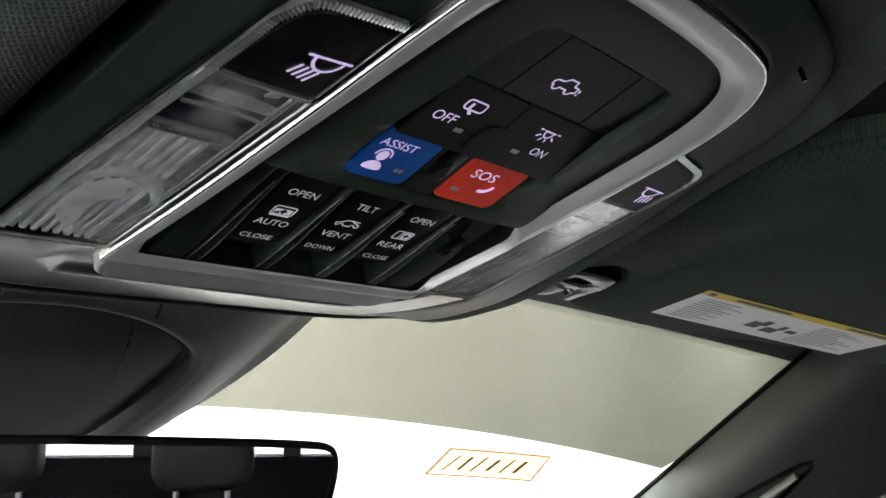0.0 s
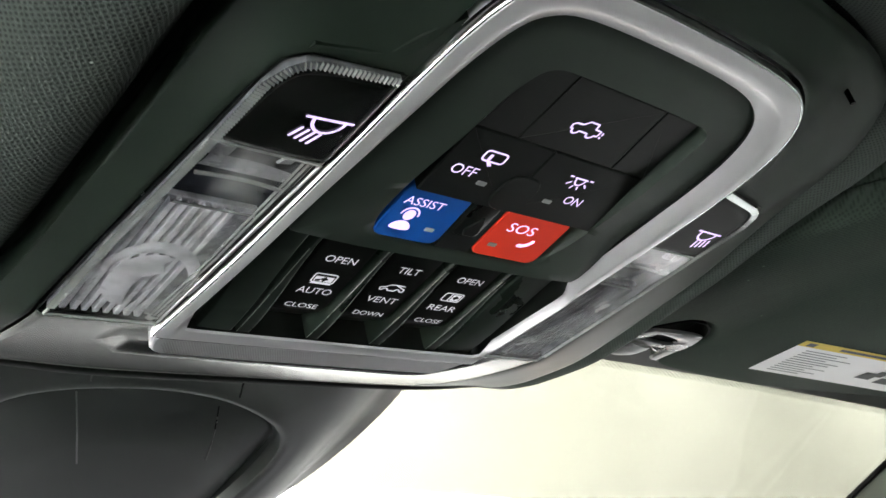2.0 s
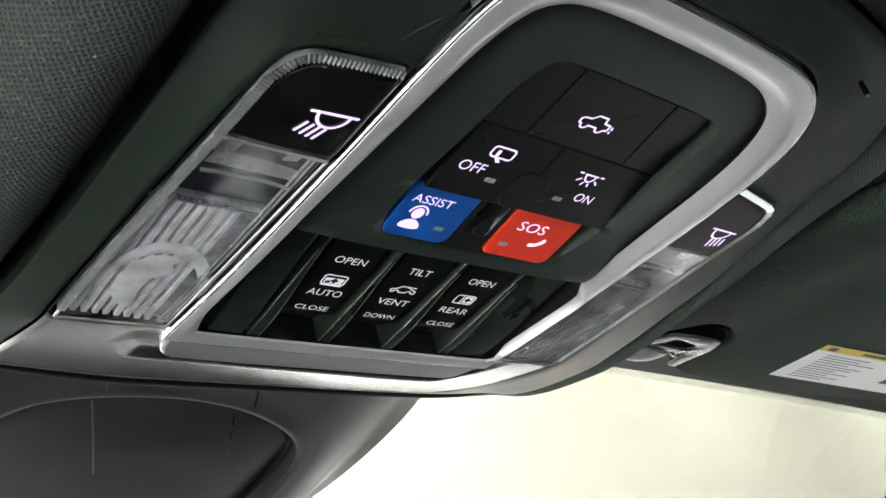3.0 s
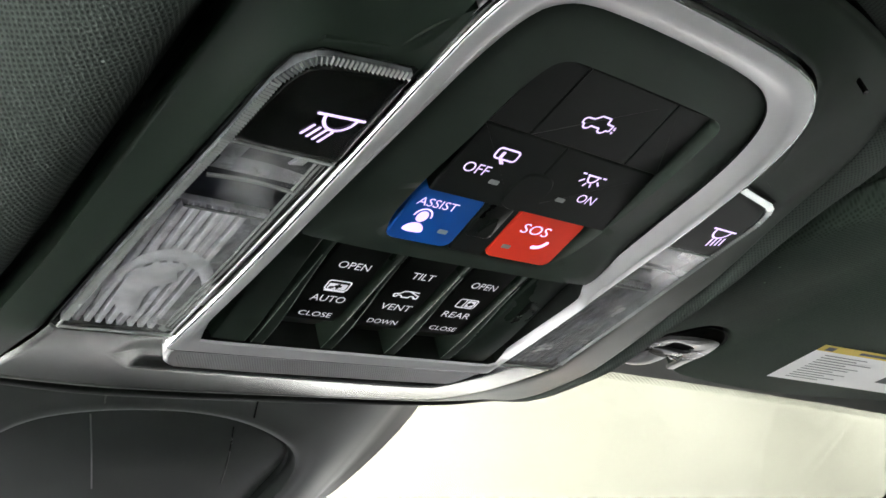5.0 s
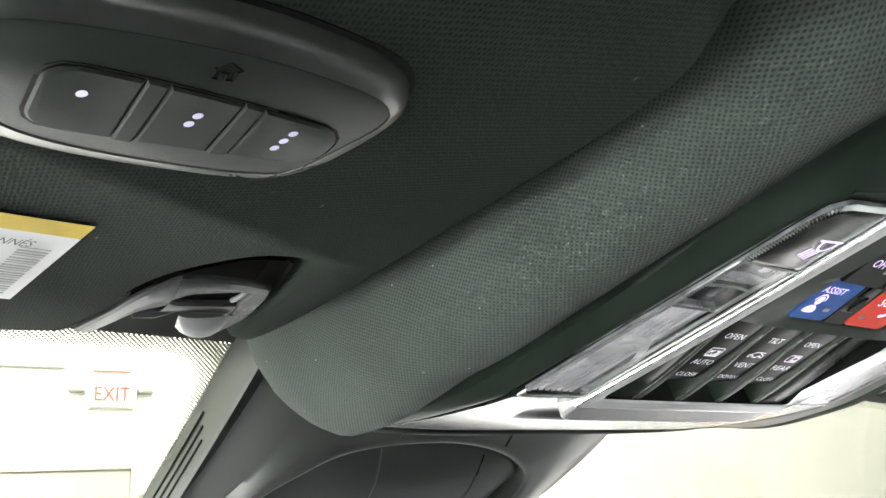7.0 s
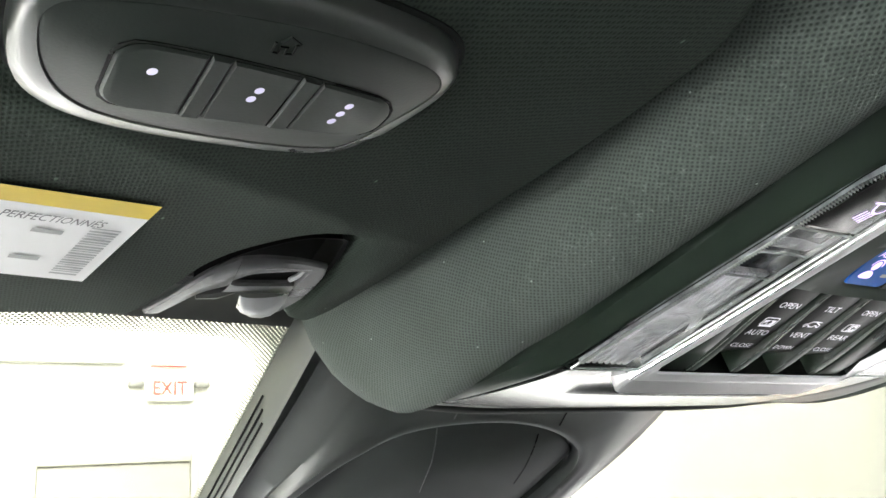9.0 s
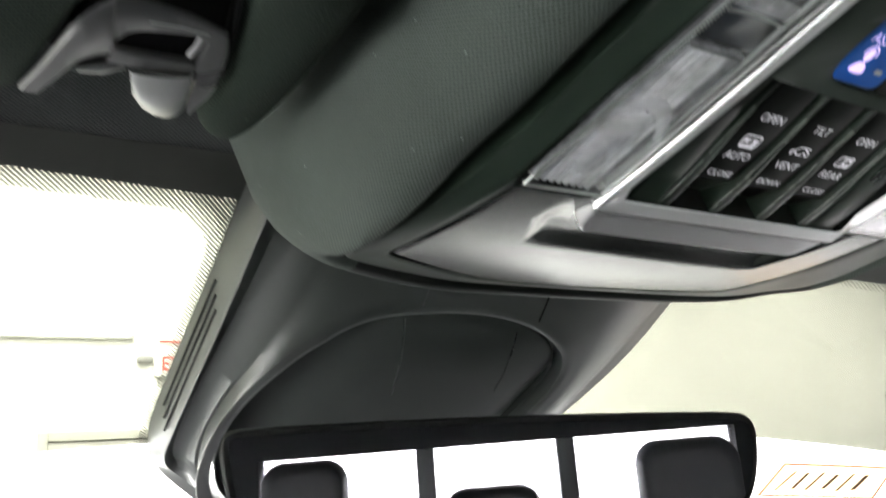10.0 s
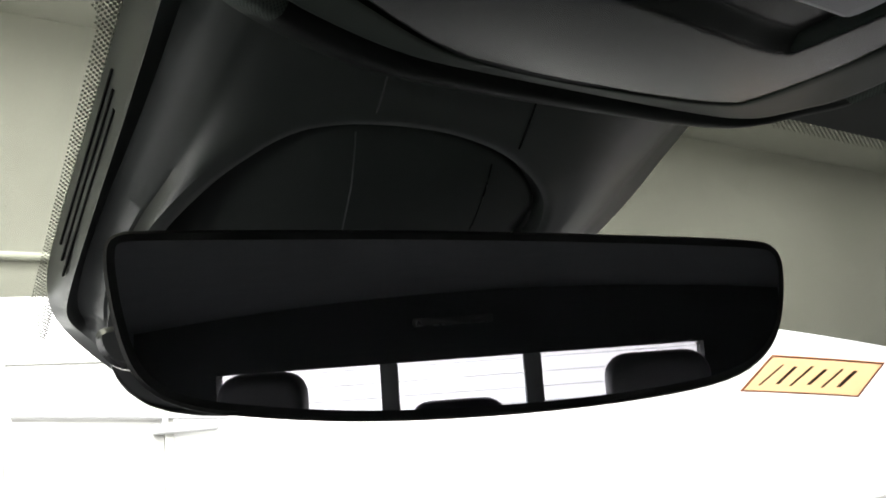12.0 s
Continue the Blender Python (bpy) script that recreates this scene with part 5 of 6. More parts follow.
    for xa, xb, ya, yb in ((0.0672, 0.0700, -0.0292, -0.0245), (0.0735, 0.0792, -0.0297, -0.0280), (0.0825, 0.0868, -0.0290, -0.0225)):
        part("prism_facet", plate([(s * xa, ya), (s * xb, ya + 0.0006), (s * (xb + 0.0016), yb), (s * (xa + 0.0008), yb - 0.0008)], 0.004, 0.0022, 0.0003), REFLECTOR_GREY, tray, smooth=20)
    part("dark_lens", plate(quad(-0.0164, -0.0036, 0.003), 0.012, 0.0032, 0.0015), SENSOR, tray, "smoky dark inner lens")
    part("prism_edge", tube([(s * (0.0665 + 0.0225 * k / 6), -0.0167 - 0.0010 * math.sin(math.pi * k / 6), 0.0006) for k in range(7)], 0.0006, 6), EDGE_CLEAR, tray)
    part("lens_step", tube([(s * (0.0660 + 0.0228 * k / 6), -0.0032, 0.0008) for k in range(7)], 0.0004, 6), EDGE_CLEAR, tray)
    # long clear ribs beside the silver surround
    for g in (0.0016, 0.0029, 0.0042) if s < 0 else ():
        part("long_rib", tube([(s * (inner(v) + g), v, 0.0008) for v in (-0.029, -0.015, 0.0, 0.02, 0.04, 0.058)], 0.00045, 6), EDGE_CLEAR, tray, smooth=60)
    part("reflector_floor", plate(quad(-0.0030, 0.0606, 0.0015), 0.0300, 0.0030, 0.0004), REFLECTOR_GREY, tray)
    for j in range(8):
        x0 = 0.0720 + j * 0.0031
        w = (0.0009, 0.0018, 0.0020, 0.0018)
        rows = [[(s * (x0 + 0.02 * (v - 0.02) + dx), v, h) for dx, h in ((0.0, 0.0034), (0.0001, 0.0014), (0.0003, 0.0012), (w[1] - 0.0002, 0.0012), (w[1], 0.0014), (w[1] + 0.0001, 0.0034))] for v in (-0.0022, 0.016, 0.037, 0.0606)]
        part("reflector_rib", loft(rows, closed=False), pale, tray, "reflector rib, toned by side to imitate the light", smooth=0)
    if s > 0:
        close_lamp(tray, quad)
        return tray
    # domed bulb cover; white curls put its glare into the colour
    cx, cv0, rx, ry = 0.0800, 0.0385, 0.0142, 0.0215

    def on_dome(a, r, h):
        return (s * (cx - rx * r * math.cos(a)), cv0 - ry * r * math.sin(a) * (1 - 0.10 * math.cos(a)), h)
    part("bulb_lens", loft([[on_dome(2 * math.pi * i / 40, r, 0.0030 - 0.0020 * (1 - r * r)) for i in range(40)] for r in (1.0, 0.85, 0.6, 0.3, 0.05)], cap_last=True), CLEAR_DOME, tray, "domed clear bulb lens", smooth=60)
    for a0, a1, r0, r1, h0, h1 in ((-0.25, 3.4, 1.02, 0.74, 0.0013, 0.0006), (1.3, 4.6, 0.72, 0.10, 0.0011, 0.0007)):
        rows = []
        for i in range(29):
            t = i / 28
            a = a0 + (a1 - a0) * t
            taper = math.sin(math.pi * t) ** 0.5
            rows.append([on_dome(a, r0 + (r1 - r0) * q * (0.15 + 0.85 * taper), h0 + (h1 - h0) * math.sin(math.pi * q)) for q in (0, 0.2, 0.5, 0.8, 1.0)])
        part("bulb_glare", loft(rows, closed=False), pale, tray, "white curl imitating glare in the bulb cover", smooth=60)
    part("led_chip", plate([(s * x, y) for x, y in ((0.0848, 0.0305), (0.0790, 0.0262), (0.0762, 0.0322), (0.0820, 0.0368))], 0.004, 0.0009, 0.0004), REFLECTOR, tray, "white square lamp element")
    close_lamp(tray, quad)
    return tray


map_lamp(-1)
map_lamp(1)

# ---- cloth-covered nacelle round the console ----
def swell(i, side, front, rear):
    a = 2 * math.pi * i / NR
    c, sn = math.cos(a), math.sin(a)
    f = max(0.0, sn) ** 2
    r = max(0.0, -sn) ** 2
    narrow = 1 - 0.55 * sstep((RIM[i][1] - 0.05) / 0.09)
    right = 1 - 0.45 * sstep(c)
    return side * narrow * right * (1 - f - r) + front * f + rear * r


nac = thing("console_surround", MC, "dark woven cloth moulding round the overhead console", "headliner moulding")
RIM2 = offset(RIM, 0.0008)
rings = [level(offset(RIM2, -0.001), 0.014, rim_h), level(RIM2, 0.0090, rim_h)]
for side, front, rear, h in ((0.0010, 0.001, 0.002, 0.0075), (0.0030, 0.002, 0.004, 0.0045), (0.0060, 0.004, 0.008, 0.0021), (0.0100, 0.006, 0.014, 0.0003), (0.0150, 0.009, 0.022, -0.0005), (0.0205, 0.013, 0.031, 0.0006),
                             (0.0262, 0.018, 0.041, 0.0040), (0.0305, 0.024, 0.050, 0.0085), (0.0328, 0.031, 0.059, 0.0145), (0.0334, 0.042, 0.07, 0.0290), (0.0336, 0.055, 0.08, 0.066)):
    d = [swell(i, side, front, rear) for i in range(NR)]
    hang = sstep((side - 0.0012) / 0.0085)
    row = []
    for x, y, z in level(offset(RIM2, d), h, rim_h):
        left = sstep((-x - 0.05) / 0.05)
        z -= 0.0045 * sstep((y - 0.05) / 0.05) * (1 - sstep((y - 0.122) / 0.026)) * left
        z -= hang * left * max(0.0, rim_h(y) - 0.0015) * (1 - sstep((y - 0.03) / 0.05)) * sstep((y + 0.125) / 0.04)
        row.append((x, y, z))
    rings.append(row)


def only(bm, keep):
    bmesh.ops.delete(bm, geom=[fc for fc in bm.faces if not keep(fc.calc_center_median())], context="FACES")
    return bm


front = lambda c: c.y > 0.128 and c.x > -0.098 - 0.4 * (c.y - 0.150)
part("cloth_moulding", only(loft_cloth(rings), lambda c: not front(c)), CLOTH, nac, smooth=80)
# the moulding's front section takes the black key material
part("front_lip", only(loft_cloth(rings), front), KEY, nac, "black lip under the front edge", smooth=80)

# ---- sun visors ----
def visor_z(x, y):
    return 1.520 - 0.13 * (abs(x) - 0.17) - 0.05 * (y - 0.1)


VIS_HEAD = [(0.176, -0.075), (0.162, -0.045), (0.1535, -0.012), (0.1500, 0.02), (0.1495, 0.09), (0.1555, 0.150), (0.166, 0.186)]
VIS_HEAD_L = [(0.190, -0.052), (0.1795, -0.027), (0.1705, -0.014), (0.1630, -0.003), (0.1600, 0.015), (0.1595, 0.05), (0.1610, 0.09), (0.1620, 0.150), (0.167, 0.186)]
VIS_TAIL = [(0.28, 0.156), (0.36, 0.138), (0.46, 0.114), (0.56, 0.085), (0.58, 0.06), (0.57, -0.07), (0.54, -0.095), (0.30, -0.095), (0.20, -0.09)]
# the notch round the hook, on the driver's and the passenger's visor
NOTCH = {-1: [(0.1885, 0.150), (0.1930, 0.1250), (0.1968, 0.1090), (0.1985, 0.1062), (0.2015, 0.1052), (0.2110, 0.1040), (0.2230, 0.1125), (0.2282, 0.1210), (0.2318, 0.1370)],
         1: [(0.1995, 0.166), (0.2040, 0.1410), (0.2078, 0.1250), (0.2095, 0.1222), (0.2125, 0.1212), (0.2220, 0.1200), (0.2340, 0.1285), (0.2392, 0.1370), (0.2428, 0.1530)]}
VIS = {-1: VIS_HEAD_L + [(0.178, 0.192), (0.190, 0.180)] + NOTCH[-1] + [(0.2360, 0.1600), (0.2420, 0.1660), (0.252, 0.1635)] + VIS_TAIL,
       1: VIS_HEAD + [(0.181, 0.196), (0.196, 0.192)] + NOTCH[1] + [(0.2455, 0.1645), (0.2500, 0.1800), (0.258, 0.1850), (0.2708, 0.1860), (0.3242, 0.1790), (0.371, 0.1610), (0.4143, 0.1385)] + VIS_TAIL[2:]}


def visor(s):
    out = smooth_poly([(s * x, y) for x, y in VIS[s]], 2)
    area = sum(p[0] * q[1] - q[0] * p[1] for p, q in zip(out, out[1:] + out[:1]))
    if area < 0:
        out = out[::-1]
    vis = thing("sun_visor", pose(s * 0.36, 0.03, visor_z(s * 0.36, 0.03)), "dark cloth sun visor folded up against the headliner" if s > 0 else "dark cloth sun visor with garage-door buttons, folded up", "sun visor", "sun visors")
    def at(ins, dz):
        return [(p[0], p[1], visor_z(p[0], p[1]) + dz) for p in offset(out, -ins * 0.6)]
    wpart("pad", loft([at(*q) for q in ((0.0012, 0.0124), (0.0004, 0.0118), (0.0, 0.010), (0.0016, 0.0050), (0.005, 0.0015), (0.0090, 0.0))], cap_last=True), VISOR_CLOTH, vis, "dark woven cloth face", smooth=60)
    wpart("back_shell", loft([at(*q) for q in ((0.004, 0.022), (0.0006, 0.0175), (0.0004, 0.0132), (0.0016, 0.0126))], cap_first=True), VISOR_CLOTH, vis, smooth=60)
    return vis


def on_visor(x, y, d):
    return Vector((x, y, visor_z(x, y) - d))


vis_l, vis_r = visor(-1), visor(1)


def warning_label(s, x0, x1, vis):
    """Printed label on the visor's face: yellow heading and small print."""
    lab = thing("warning_label", pose(s * (x0 + x1) / 2, 0.1, visor_z(s * 0.3, 0.1)), "white printed warning label with a yellow heading on the sun visor", "label", "visor labels")

    def at(a, q, d):
        x = x0 + (x1 - x0) * a
        y = 0.0965 + 0.052 * q - 0.28 * (x - x0) if s > 0 else 0.0807 + 0.0470 * q - (0.33 + 0.12 * q) * (x - x0)
        if s > 0:
            x = x + 0.026 * q
        else:
            x = x + 0.007 * q
        return on_visor(s * x, y, d)
    def patch(a0, q0, a1, q1, d, bm=None):
        return grid(lambda a, q: at(a0 + (a1 - a0) * a, q0 + (q1 - q0) * q, d), 6, 2, bm=bm)
    wpart("paper", patch(0, 0.15, 1, 1, 0.0006), PAPER, lab)
    wpart("heading", patch(0, 0, 1, 0.15, 0.0006), YELLOW, lab, "yellow heading strip")
    b = bmesh.new()
    rnd = random.Random(7)
    for col in ((0.05, 0.30), (0.62, 0.93)) if s > 0 else ((0.20, 0.80),):
        for j in range(11 if s > 0 else 7):
            q = (0.22 if s > 0 else 0.36) + (0.066 if s > 0 else 0.082) * j
            patch(col[0], q, col[0] + (col[1] - col[0]) * rnd.uniform(0.45, 1.0), q + 0.020, 0.0009, bm=b)
    wpart("small_print", b, INK, lab, "grey lines of small print", smooth=0, kind="stuff")
    if s > 0:
        for a0, q0, a1, q1 in ((0.36, 0.50, 0.42, 0.72), (0.40, 0.42, 0.44, 0.60), (0.45, 0.60, 0.52, 0.78), (0.50, 0.46, 0.53, 0.62), (0.55, 0.55, 0.60, 0.66), (0.02, 0.03, 0.05, 0.12), (0.14, 0.04, 0.40, 0.10), (0.70, 0.04, 0.95, 0.10)):
            wpart("printed_mark", patch(a0, q0, a1, q1, 0.0009), INK_DARK, lab, "dark printed mark", smooth=0)
    else:
        b = bmesh.new()
        for j in range(20):
            patch(0.022, 0.30 + 0.031 * j, 0.066, 0.30 + 0.031 * j + (0.020 if j % 3 else 0.012), 0.0009, bm=b)
        wpart("bar_code", b, INK_PALE, lab, "grey bar code", smooth=0, kind="stuff")
        p0, p1 = at(0.30, 0.28, 0.0009), at(0.10, 0.28, 0.0009)
        ex = (p1 - p0).normalized()
        ez = (at(0.3, 0.2, 0.0009) - at(0.3, 0.3, 0.0009)).normalized()
        ey = (ez - ex * ez.dot(ex)).normalized()
        nz = ex.cross(ey)
        mm = Matrix(((ex.x, ey.x, nz.x, 0), (ex.y, ey.y, nz.y, 0), (ex.z, ey.z, nz.z, 0), (0, 0, 0, 1)))
        mid = at(0.122, 0.245, 0.0010)
        for word, a, q, w in (("SAC", 0.098, 0.40, 0.0045), ("MES", 0.098, 0.74, 0.0045)):
            wpart("print_bar", patch(a, q - 0.022, a + w / 0.145 * 1.4, q + 0.022, 0.0009), INK_PALE, lab, "pale grey print bar", smooth=0)
        letters("PERFECTIONNÉS", 0.0215, lab, INK, world_of(lab).inverted() @ Matrix.Translation(mid) @ mm, height=0.0040)
    return lab


warning_label(1, 0.277, 0.470, vis_r)
warning_label(-1, 0.2545, 0.400, vis_l)


# clips that hold the visors
def visor_clip(s):
    cl = thing("visor_clip", pose(s * 0.21, 0.14, visor_z(0.21, 0.14)), "grey plastic visor hook with a translucent roller", "visor clip", "visor clips")
    W = lambda x, y, d: on_visor(s * x + (0.011 if s > 0 else 0.0), y + (0.016 if s > 0 else 0.0), d)
    # pocket, lining and slot plate are black: the recess shade is painted in
    wpart("pocket", loft([[W(x, y, -0.010) for x, y in smooth_poly([(0.184, 0.160), (0.186, 0.10), (0.21, 0.098), (0.236, 0.12), (0.240, 0.158)], 1)]] * 1 + [[W(x, y, -0.014) for x, y in smooth_poly([(0.184, 0.160), (0.186, 0.10), (0.21, 0.098), (0.236, 0.12), (0.240, 0.158)], 1)]], cap_first=True, cap_last=True), POCKET, cl, "pocket behind the hook, blackened to imitate shade")
    run = [tuple(map(float, p)) for p in NOTCH[s]]
    for _ in range(2):
        run = [run[0]] + [tuple((0.75 if e == 0 else 0.25) * a + (0.25 if e == 0 else 0.75) * b for a, b in zip(p, q)) for p, q in zip(run, run[1:]) for e in (0, 1)] + [run[-1]]
    cx, cy = (sum(p[k] for p in run) / len(run) for k in (0, 1))
    wall = [[on_visor(s * (x + (cx - x) * t), y + (cy + 0.01 - y) * t, d) for x, y in run] for t, d in ((-0.03, -0.0006), (0.035, -0.0010), (0.045, -0.0135))]
    wpart("pocket_shade_wall", loft(wall, closed=False), POCKET, cl, "added pocket lining, black to imitate shade", smooth=50)
    def blade(bm, upper, lower, n=12):
        """A rounded strip of the hook between two edges."""
        def along(pts, t):
            k = min(len(pts) - 2, int(t * (len(pts) - 1)))
            f = t * (len(pts) - 1) - k
            return [pts[k][i] + (pts[k + 1][i] - pts[k][i]) * f for i in (0, 1)]
        def soft(pts):
            return [along(pts, 0)] + [[sum(along(pts, min(1.0, max(0.0, j / n + d)))[i] for d in (-0.08, 0, 0.08)) / 3 for i in (0, 1)] for j in range(1, n)] + [along(pts, 1)]
        rows = []
        for p, q in zip(soft(upper), soft(lower)):
            rows.append([W(p[0] + (q[0] - p[0]) * t, p[1] + (q[1] - p[1]) * t, d) for t, d in ((0, -0.0012), (0, -0.0002), (0.10, 0.0006), (0.5, 0.0008), (0.90, 0.0006), (1, -0.0002), (1, -0.0012))])
        return loft(rows, closed=False, bm=bm)
    b = bmesh.new()
    for up, low in (([(0.2391, 0.1595), (0.2347, 0.1459), (0.2300, 0.1258), (0.2238, 0.1174)], [(0.2340, 0.1608), (0.2316, 0.1555), (0.2272, 0.1442), (0.2208, 0.1395)]),
                    ([(0.2238, 0.1174), (0.2175, 0.1168), (0.2058, 0.1202), (0.1944, 0.1262)], [(0.2208, 0.1348), (0.2174, 0.1287), (0.2025, 0.1280), (0.1991, 0.1300)]),
                    ([(0.2208, 0.1352), (0.2185, 0.1376), (0.2080, 0.1393), (0.1991, 0.1404)], [(0.2208, 0.1438), (0.2143, 0.1447), (0.2060, 0.1475), (0.1970, 0.1499)]),
                    ([(0.1944, 0.1262), (0.1911, 0.1363), (0.1893, 0.1565), (0.1927, 0.1700)], [(0.1991, 0.1300), (0.1991, 0.1404), (0.1970, 0.1499), (0.1955, 0.1620)]),
                    ([(0.2238, 0.1174), (0.2208, 0.1348)], [(0.2208, 0.1395), (0.2208, 0.1352)])):
        blade(b, up, low)
    bmesh.ops.remove_doubles(b, verts=b.verts[:], dist=0.0001)
    wpart("hook", b, GREY_PART, cl, smooth=35)
    wpart("edge_line", tube([W(0.2147, 0.1232, 0.0007), W(0.2070, 0.1240, 0.0008), W(0.1996, 0.1262, 0.0006)], 0.0003, 6), CLEAR_GREY, cl)
    wpart("slot_pin", tube([W(0.2004, 0.1292, -0.0006), W(0.2006, 0.1335, -0.0002), W(0.2012, 0.1385, -0.0006)], 0.0008, 8), CLEAR_GREY, cl, "pale pin in the slot")
    hole = smooth_poly([(0.2225, 0.1340), (0.2180, 0.1265), (0.1980, 0.1262), (0.1975, 0.1420), (0.2190, 0.1395)], 1)
    wpart("slot_shade", loft([[W(x, y, d) for x, y in hole] for d in (-0.0014, -0.0030)], cap_first=True, cap_last=True), POCKET, cl, "added black plate imitating shade in the slot")
    rows = []
    for k in range(9):
        a = math.pi * k / 8
        rows.append([W(0.2065 - 0.0080 * math.cos(a) - 0.0075 * q * math.sin(a), 0.1455 + 0.026 * q * math.sin(a) ** 0.7, 0.0012 + 0.004 * math.sin(a) * math.sin(math.pi * min(1, q + 0.1))) for q in (0, 0.2, 0.4, 0.6, 0.8, 0.95)])
    wpart("roller", loft(rows, closed=False), CLEAR_GREY, cl, "pale translucent roller", smooth=60)
    wpart("pin", tube([W(0.2270, 0.1485, -0.001), W(0.2215, 0.1470, -0.001), W(0.2160, 0.1455, -0.001)], [0.0016, 0.0024, 0.0014], 8), GREY_PART, cl)


visor_clip(-1)
visor_clip(1)

# garage-door button unit on the driver's visor
gd = thing("garage_opener", pose(-0.256, 0.03, visor_z(-0.256, 0.03)), "dark grey garage-door button unit set in the sun visor", "button unit")
HOME = smooth_poly([(-0.2912, 0.0150), (-0.2908, 0.0240), (-0.2880, 0.0325), (-0.2800, 0.0395), (-0.2632, 0.0447), (-0.2354, 0.0485), (-0.2255, 0.0430), (-0.2205, 0.0270), (-0.2205, 0.0165), (-0.2265, 0.0098), (-0.2375, 0.0060), (-0.2527, 0.0026), (-0.2720, 0.0016), (-0.2860, 0.0030), (-0.2905, 0.0080)][::-1], 2)


def on_home(ring, d):
    return [on_visor(p[0], p[1], d) for p in ring]


def home_in(t):
    """The unit's outline drawn in: the front rim is broader than the rear one."""
    w = [-t * (0.0064 - 0.0036 * sstep((0.036 - p[1]) / 0.030)) for p in HOME]
    return offset(HOME, w)


wpart("housing", loft([on_home(home_in(1.0), 0.0020), on_home(home_in(1.0), 0.0056), on_home(home_in(1.15), 0.0060)], cap_first=True, cap_last=True), HOUSING, gd, smooth=50)
wpart("rim", loft([on_home(home_in(d), h) for d, h in ((0.0, -0.004), (0.0, 0.0008), (0.04, 0.0026), (0.12, 0.0037), (0.35, 0.0047), (0.65, 0.0055), (1.0, 0.0060), (1.03, 0.0054))]), RIM_SHEEN, gd, "rounded rim with added sheen imitating its bright front", smooth=28)
gap = [on_home(offset(HOME, g), h) for g, h in ((0.0016, -0.003), (0.0012, 0.0003), (-0.0002, 0.0003))]
wpart("joint", loft(gap), REAR_TRIM, gd, "dark joint round the unit", smooth=60)


def y_rear(x):
    return 0.0128 + 0.0095 * max(0.0, (x + 0.281) / 0.049) ** 1.5


def y_front(x):
    return 0.0285 + 0.0062 * max(0.0, (x + 0.281) / 0.049) ** 0.8


def strip(x0, x1, inset, d, round_l=False, round_r=False):
    """Outline of a stretch of the button strip, with rounded outer ends."""
    res, n = [], 14
    for k in range(n + 1):
        x = x0 + (x1 - x0) * (0.5 - 0.5 * math.cos(math.pi * k / n))
        e = 0.0
        if round_l and x - x0 < 0.004:
            e = 0.004 - math.sqrt(max(0.0, 0.004 ** 2 - (0.004 - (x - x0)) ** 2))
        if round_r and x1 - x < 0.005:
            e = 0.005 - math.sqrt(max(0.0, 0.005 ** 2 - (0.005 - (x1 - x)) ** 2))
        res.append((x, y_rear(x) + e + inset, y_front(x) - e - inset))
    return [on_visor(x, a, d) for x, a, c in res] + [on_visor(x, c, d) for x, a, c in res[::-1]]


wpart("button_recess", loft([strip(-0.2786, -0.2294, -0.0005, 0.00615, True, True), strip(-0.2786, -0.2294, -0.0005, 0.0054, True, True)], cap_last=True, cap_first=True), GLOSS, gd)
for k, (x0, x1) in enumerate(((-0.2780, -0.2656), (-0.2618, -0.2504), (-0.2463, -0.2300))):
    bt = wpart("button", loft([strip(x0, x1, 0, 0.0050, k == 0, k == 2), strip(x0, x1, 0, 0.0063, k == 0, k == 2), strip(x0 + 0.0004, x1 - 0.0004, 0.0004, 0.0067, k == 0, k == 2)], cap_first=True, cap_last=True), HOUSING, gd, "dark grey button with lit dots", smooth=40)
    cx, cy = ((-0.2724, 0.0205), (-0.2560, 0.0243), (-0.2396, 0.0280))[k]
    for j in range(k + 1):
        b = bmesh.new()
        x, y = cx + 0.0004 * (j - k / 2), cy - 0.0015 - 0.0026 * (j - k / 2)
        b.faces.new([b.verts.new(on_visor(x + 0.00078 * math.cos(t), y + 0.00095 * math.sin(t), 0.00682)) for t in [math.pi * m / 5 for m in range(10)]])
        wpart("dot", b, DOT, bt, "pale lit dot", smooth=0)
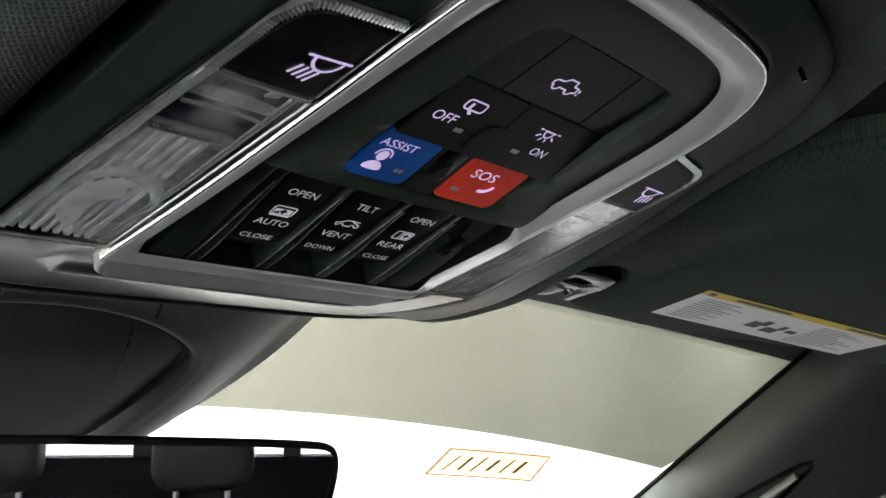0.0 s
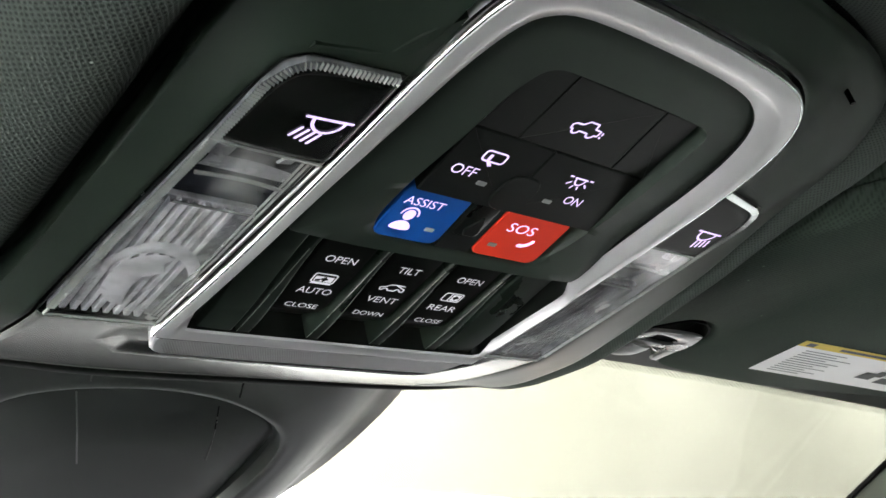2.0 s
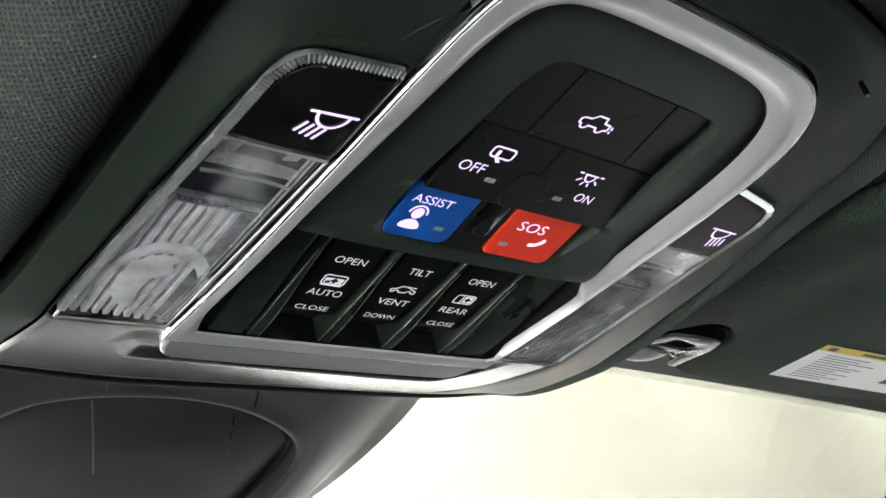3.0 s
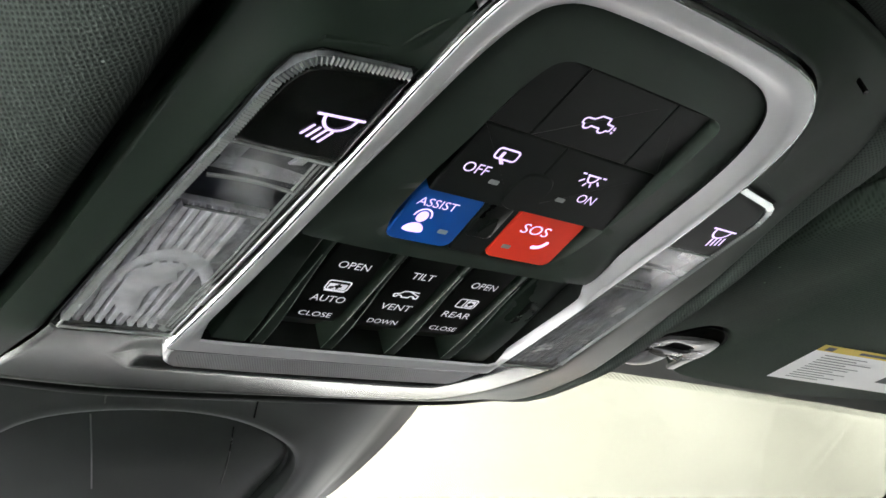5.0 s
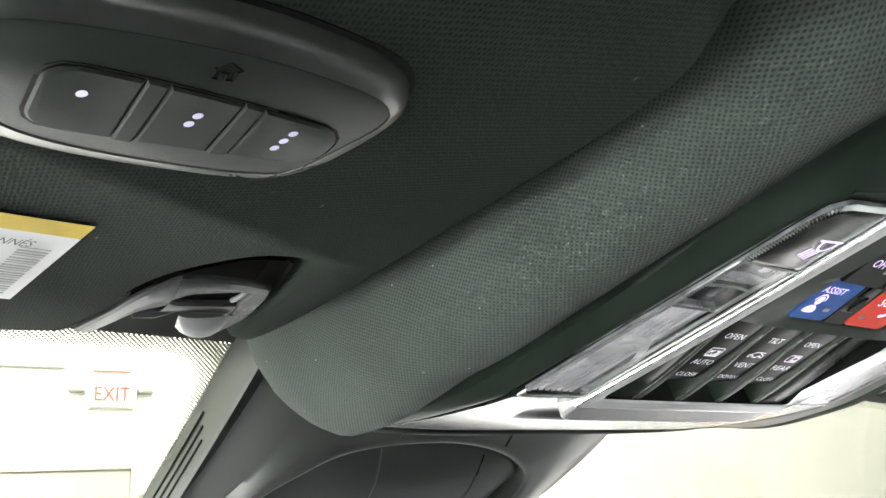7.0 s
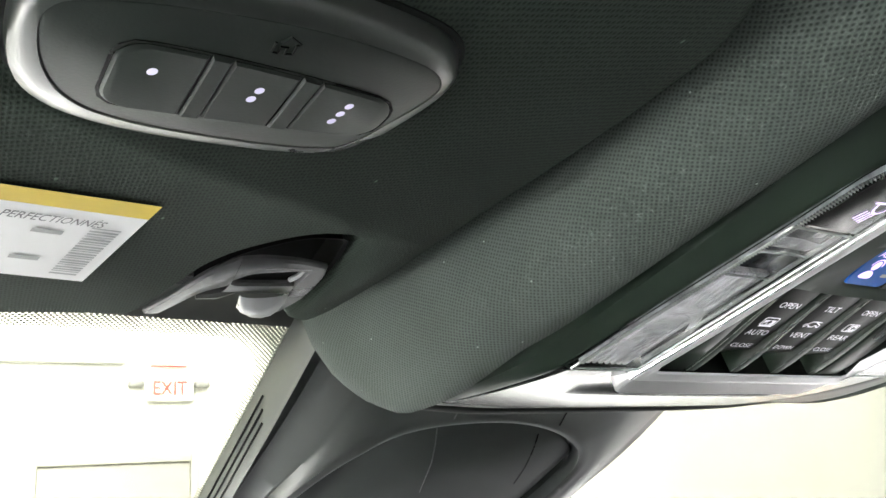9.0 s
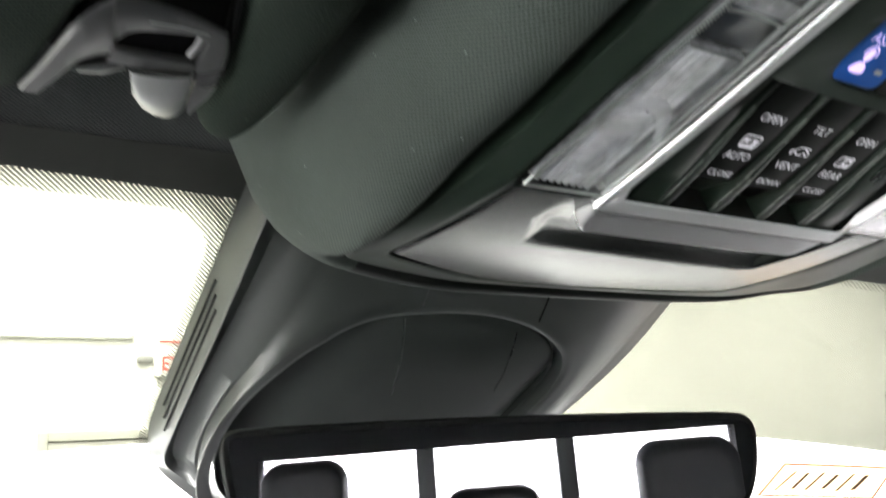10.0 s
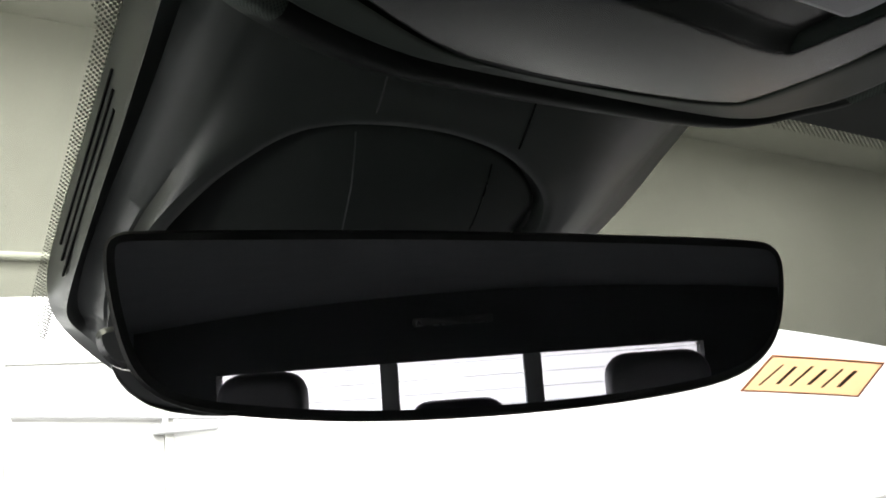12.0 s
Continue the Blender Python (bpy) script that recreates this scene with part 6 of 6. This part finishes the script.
for x0, x1 in ((-0.2656, -0.2618), (-0.2504, -0.2463)):
    wpart("rib", loft([strip(x0 + 0.0005, x1 - 0.0005, -0.001, 0.0050), strip(x0 + 0.0003, x1 - 0.0003, -0.0002, 0.0064), strip(x0 + 0.0007, x1 - 0.0007, 0.0001, 0.0068)], cap_first=True, cap_last=True), HOUSING, gd)
wpart("house_icon", tube([on_visor(-0.2560 + (x + 0.2526) * 0.62, 0.0100 + (y - 0.0096) * 0.62, 0.0061) for x, y in ((-0.2544, 0.0085), (-0.2530, 0.0062), (-0.2496, 0.0086), (-0.2503, 0.0092), (-0.2500, 0.0128), (-0.2520, 0.0130), (-0.2522, 0.0104), (-0.2538, 0.0103), (-0.2536, 0.0130), (-0.2553, 0.0128), (-0.2556, 0.0088))], 0.00022, 6), KEY, gd, "embossed house outline")


# ---- rear seats, seen in the mirror ----
def headrest(x0, x1, z0, z1, y, label):
    hr = thing("headrest", pose((x0 + x1) / 2, y, z0), label, "headrest", "rear headrests")
    w, h = (x1 - x0) / 2, z1 - z0
    rings = []
    for k in range(9):
        a = -math.pi / 2 + math.pi * k / 8
        f = math.cos(a) ** 0.35 if abs(math.cos(a)) > 1e-6 else 0.05
        rings.append([(p[0], 0.05 * math.sin(a), p[1]) for p in rrect(-w * (0.72 + 0.28 * f), h * 0.5 - h * 0.5 * (0.72 + 0.28 * f), w * (0.72 + 0.28 * f), h * 0.5 + h * 0.5 * (0.72 + 0.28 * f), 0.045, 5)])
    part("cushion", loft(rings, cap_first=True, cap_last=True), SEAT, hr, smooth=70)
    for sx in (-0.05, 0.05):
        part("post", tube([(sx, 0, -0.10), (sx, 0, 0.03)], 0.006), STEEL, hr)


headrest(-0.498, -0.322, 1.20, 1.405, -1.15, "black leather rear headrest beside the window")
headrest(-0.120, 0.080, 1.20, 1.325, -1.15, "low black leather centre rear headrest")
headrest(0.285, 0.490, 1.19, 1.392, -1.15, "black leather rear headrest beside the window")
bench = thing("rear_bench", pose(0, -1.1, 0.35), "black leather rear bench seat", "seat")
part("backrest", box(-0.72, -0.14, 0.30, 0.72, 0.02, 0.80, 0.05), SEAT, bench, smooth=60)
part("cushion", box(-0.72, 0.0, 0.0, 0.72, 0.50, 0.34, 0.05), SEAT, bench, smooth=60)
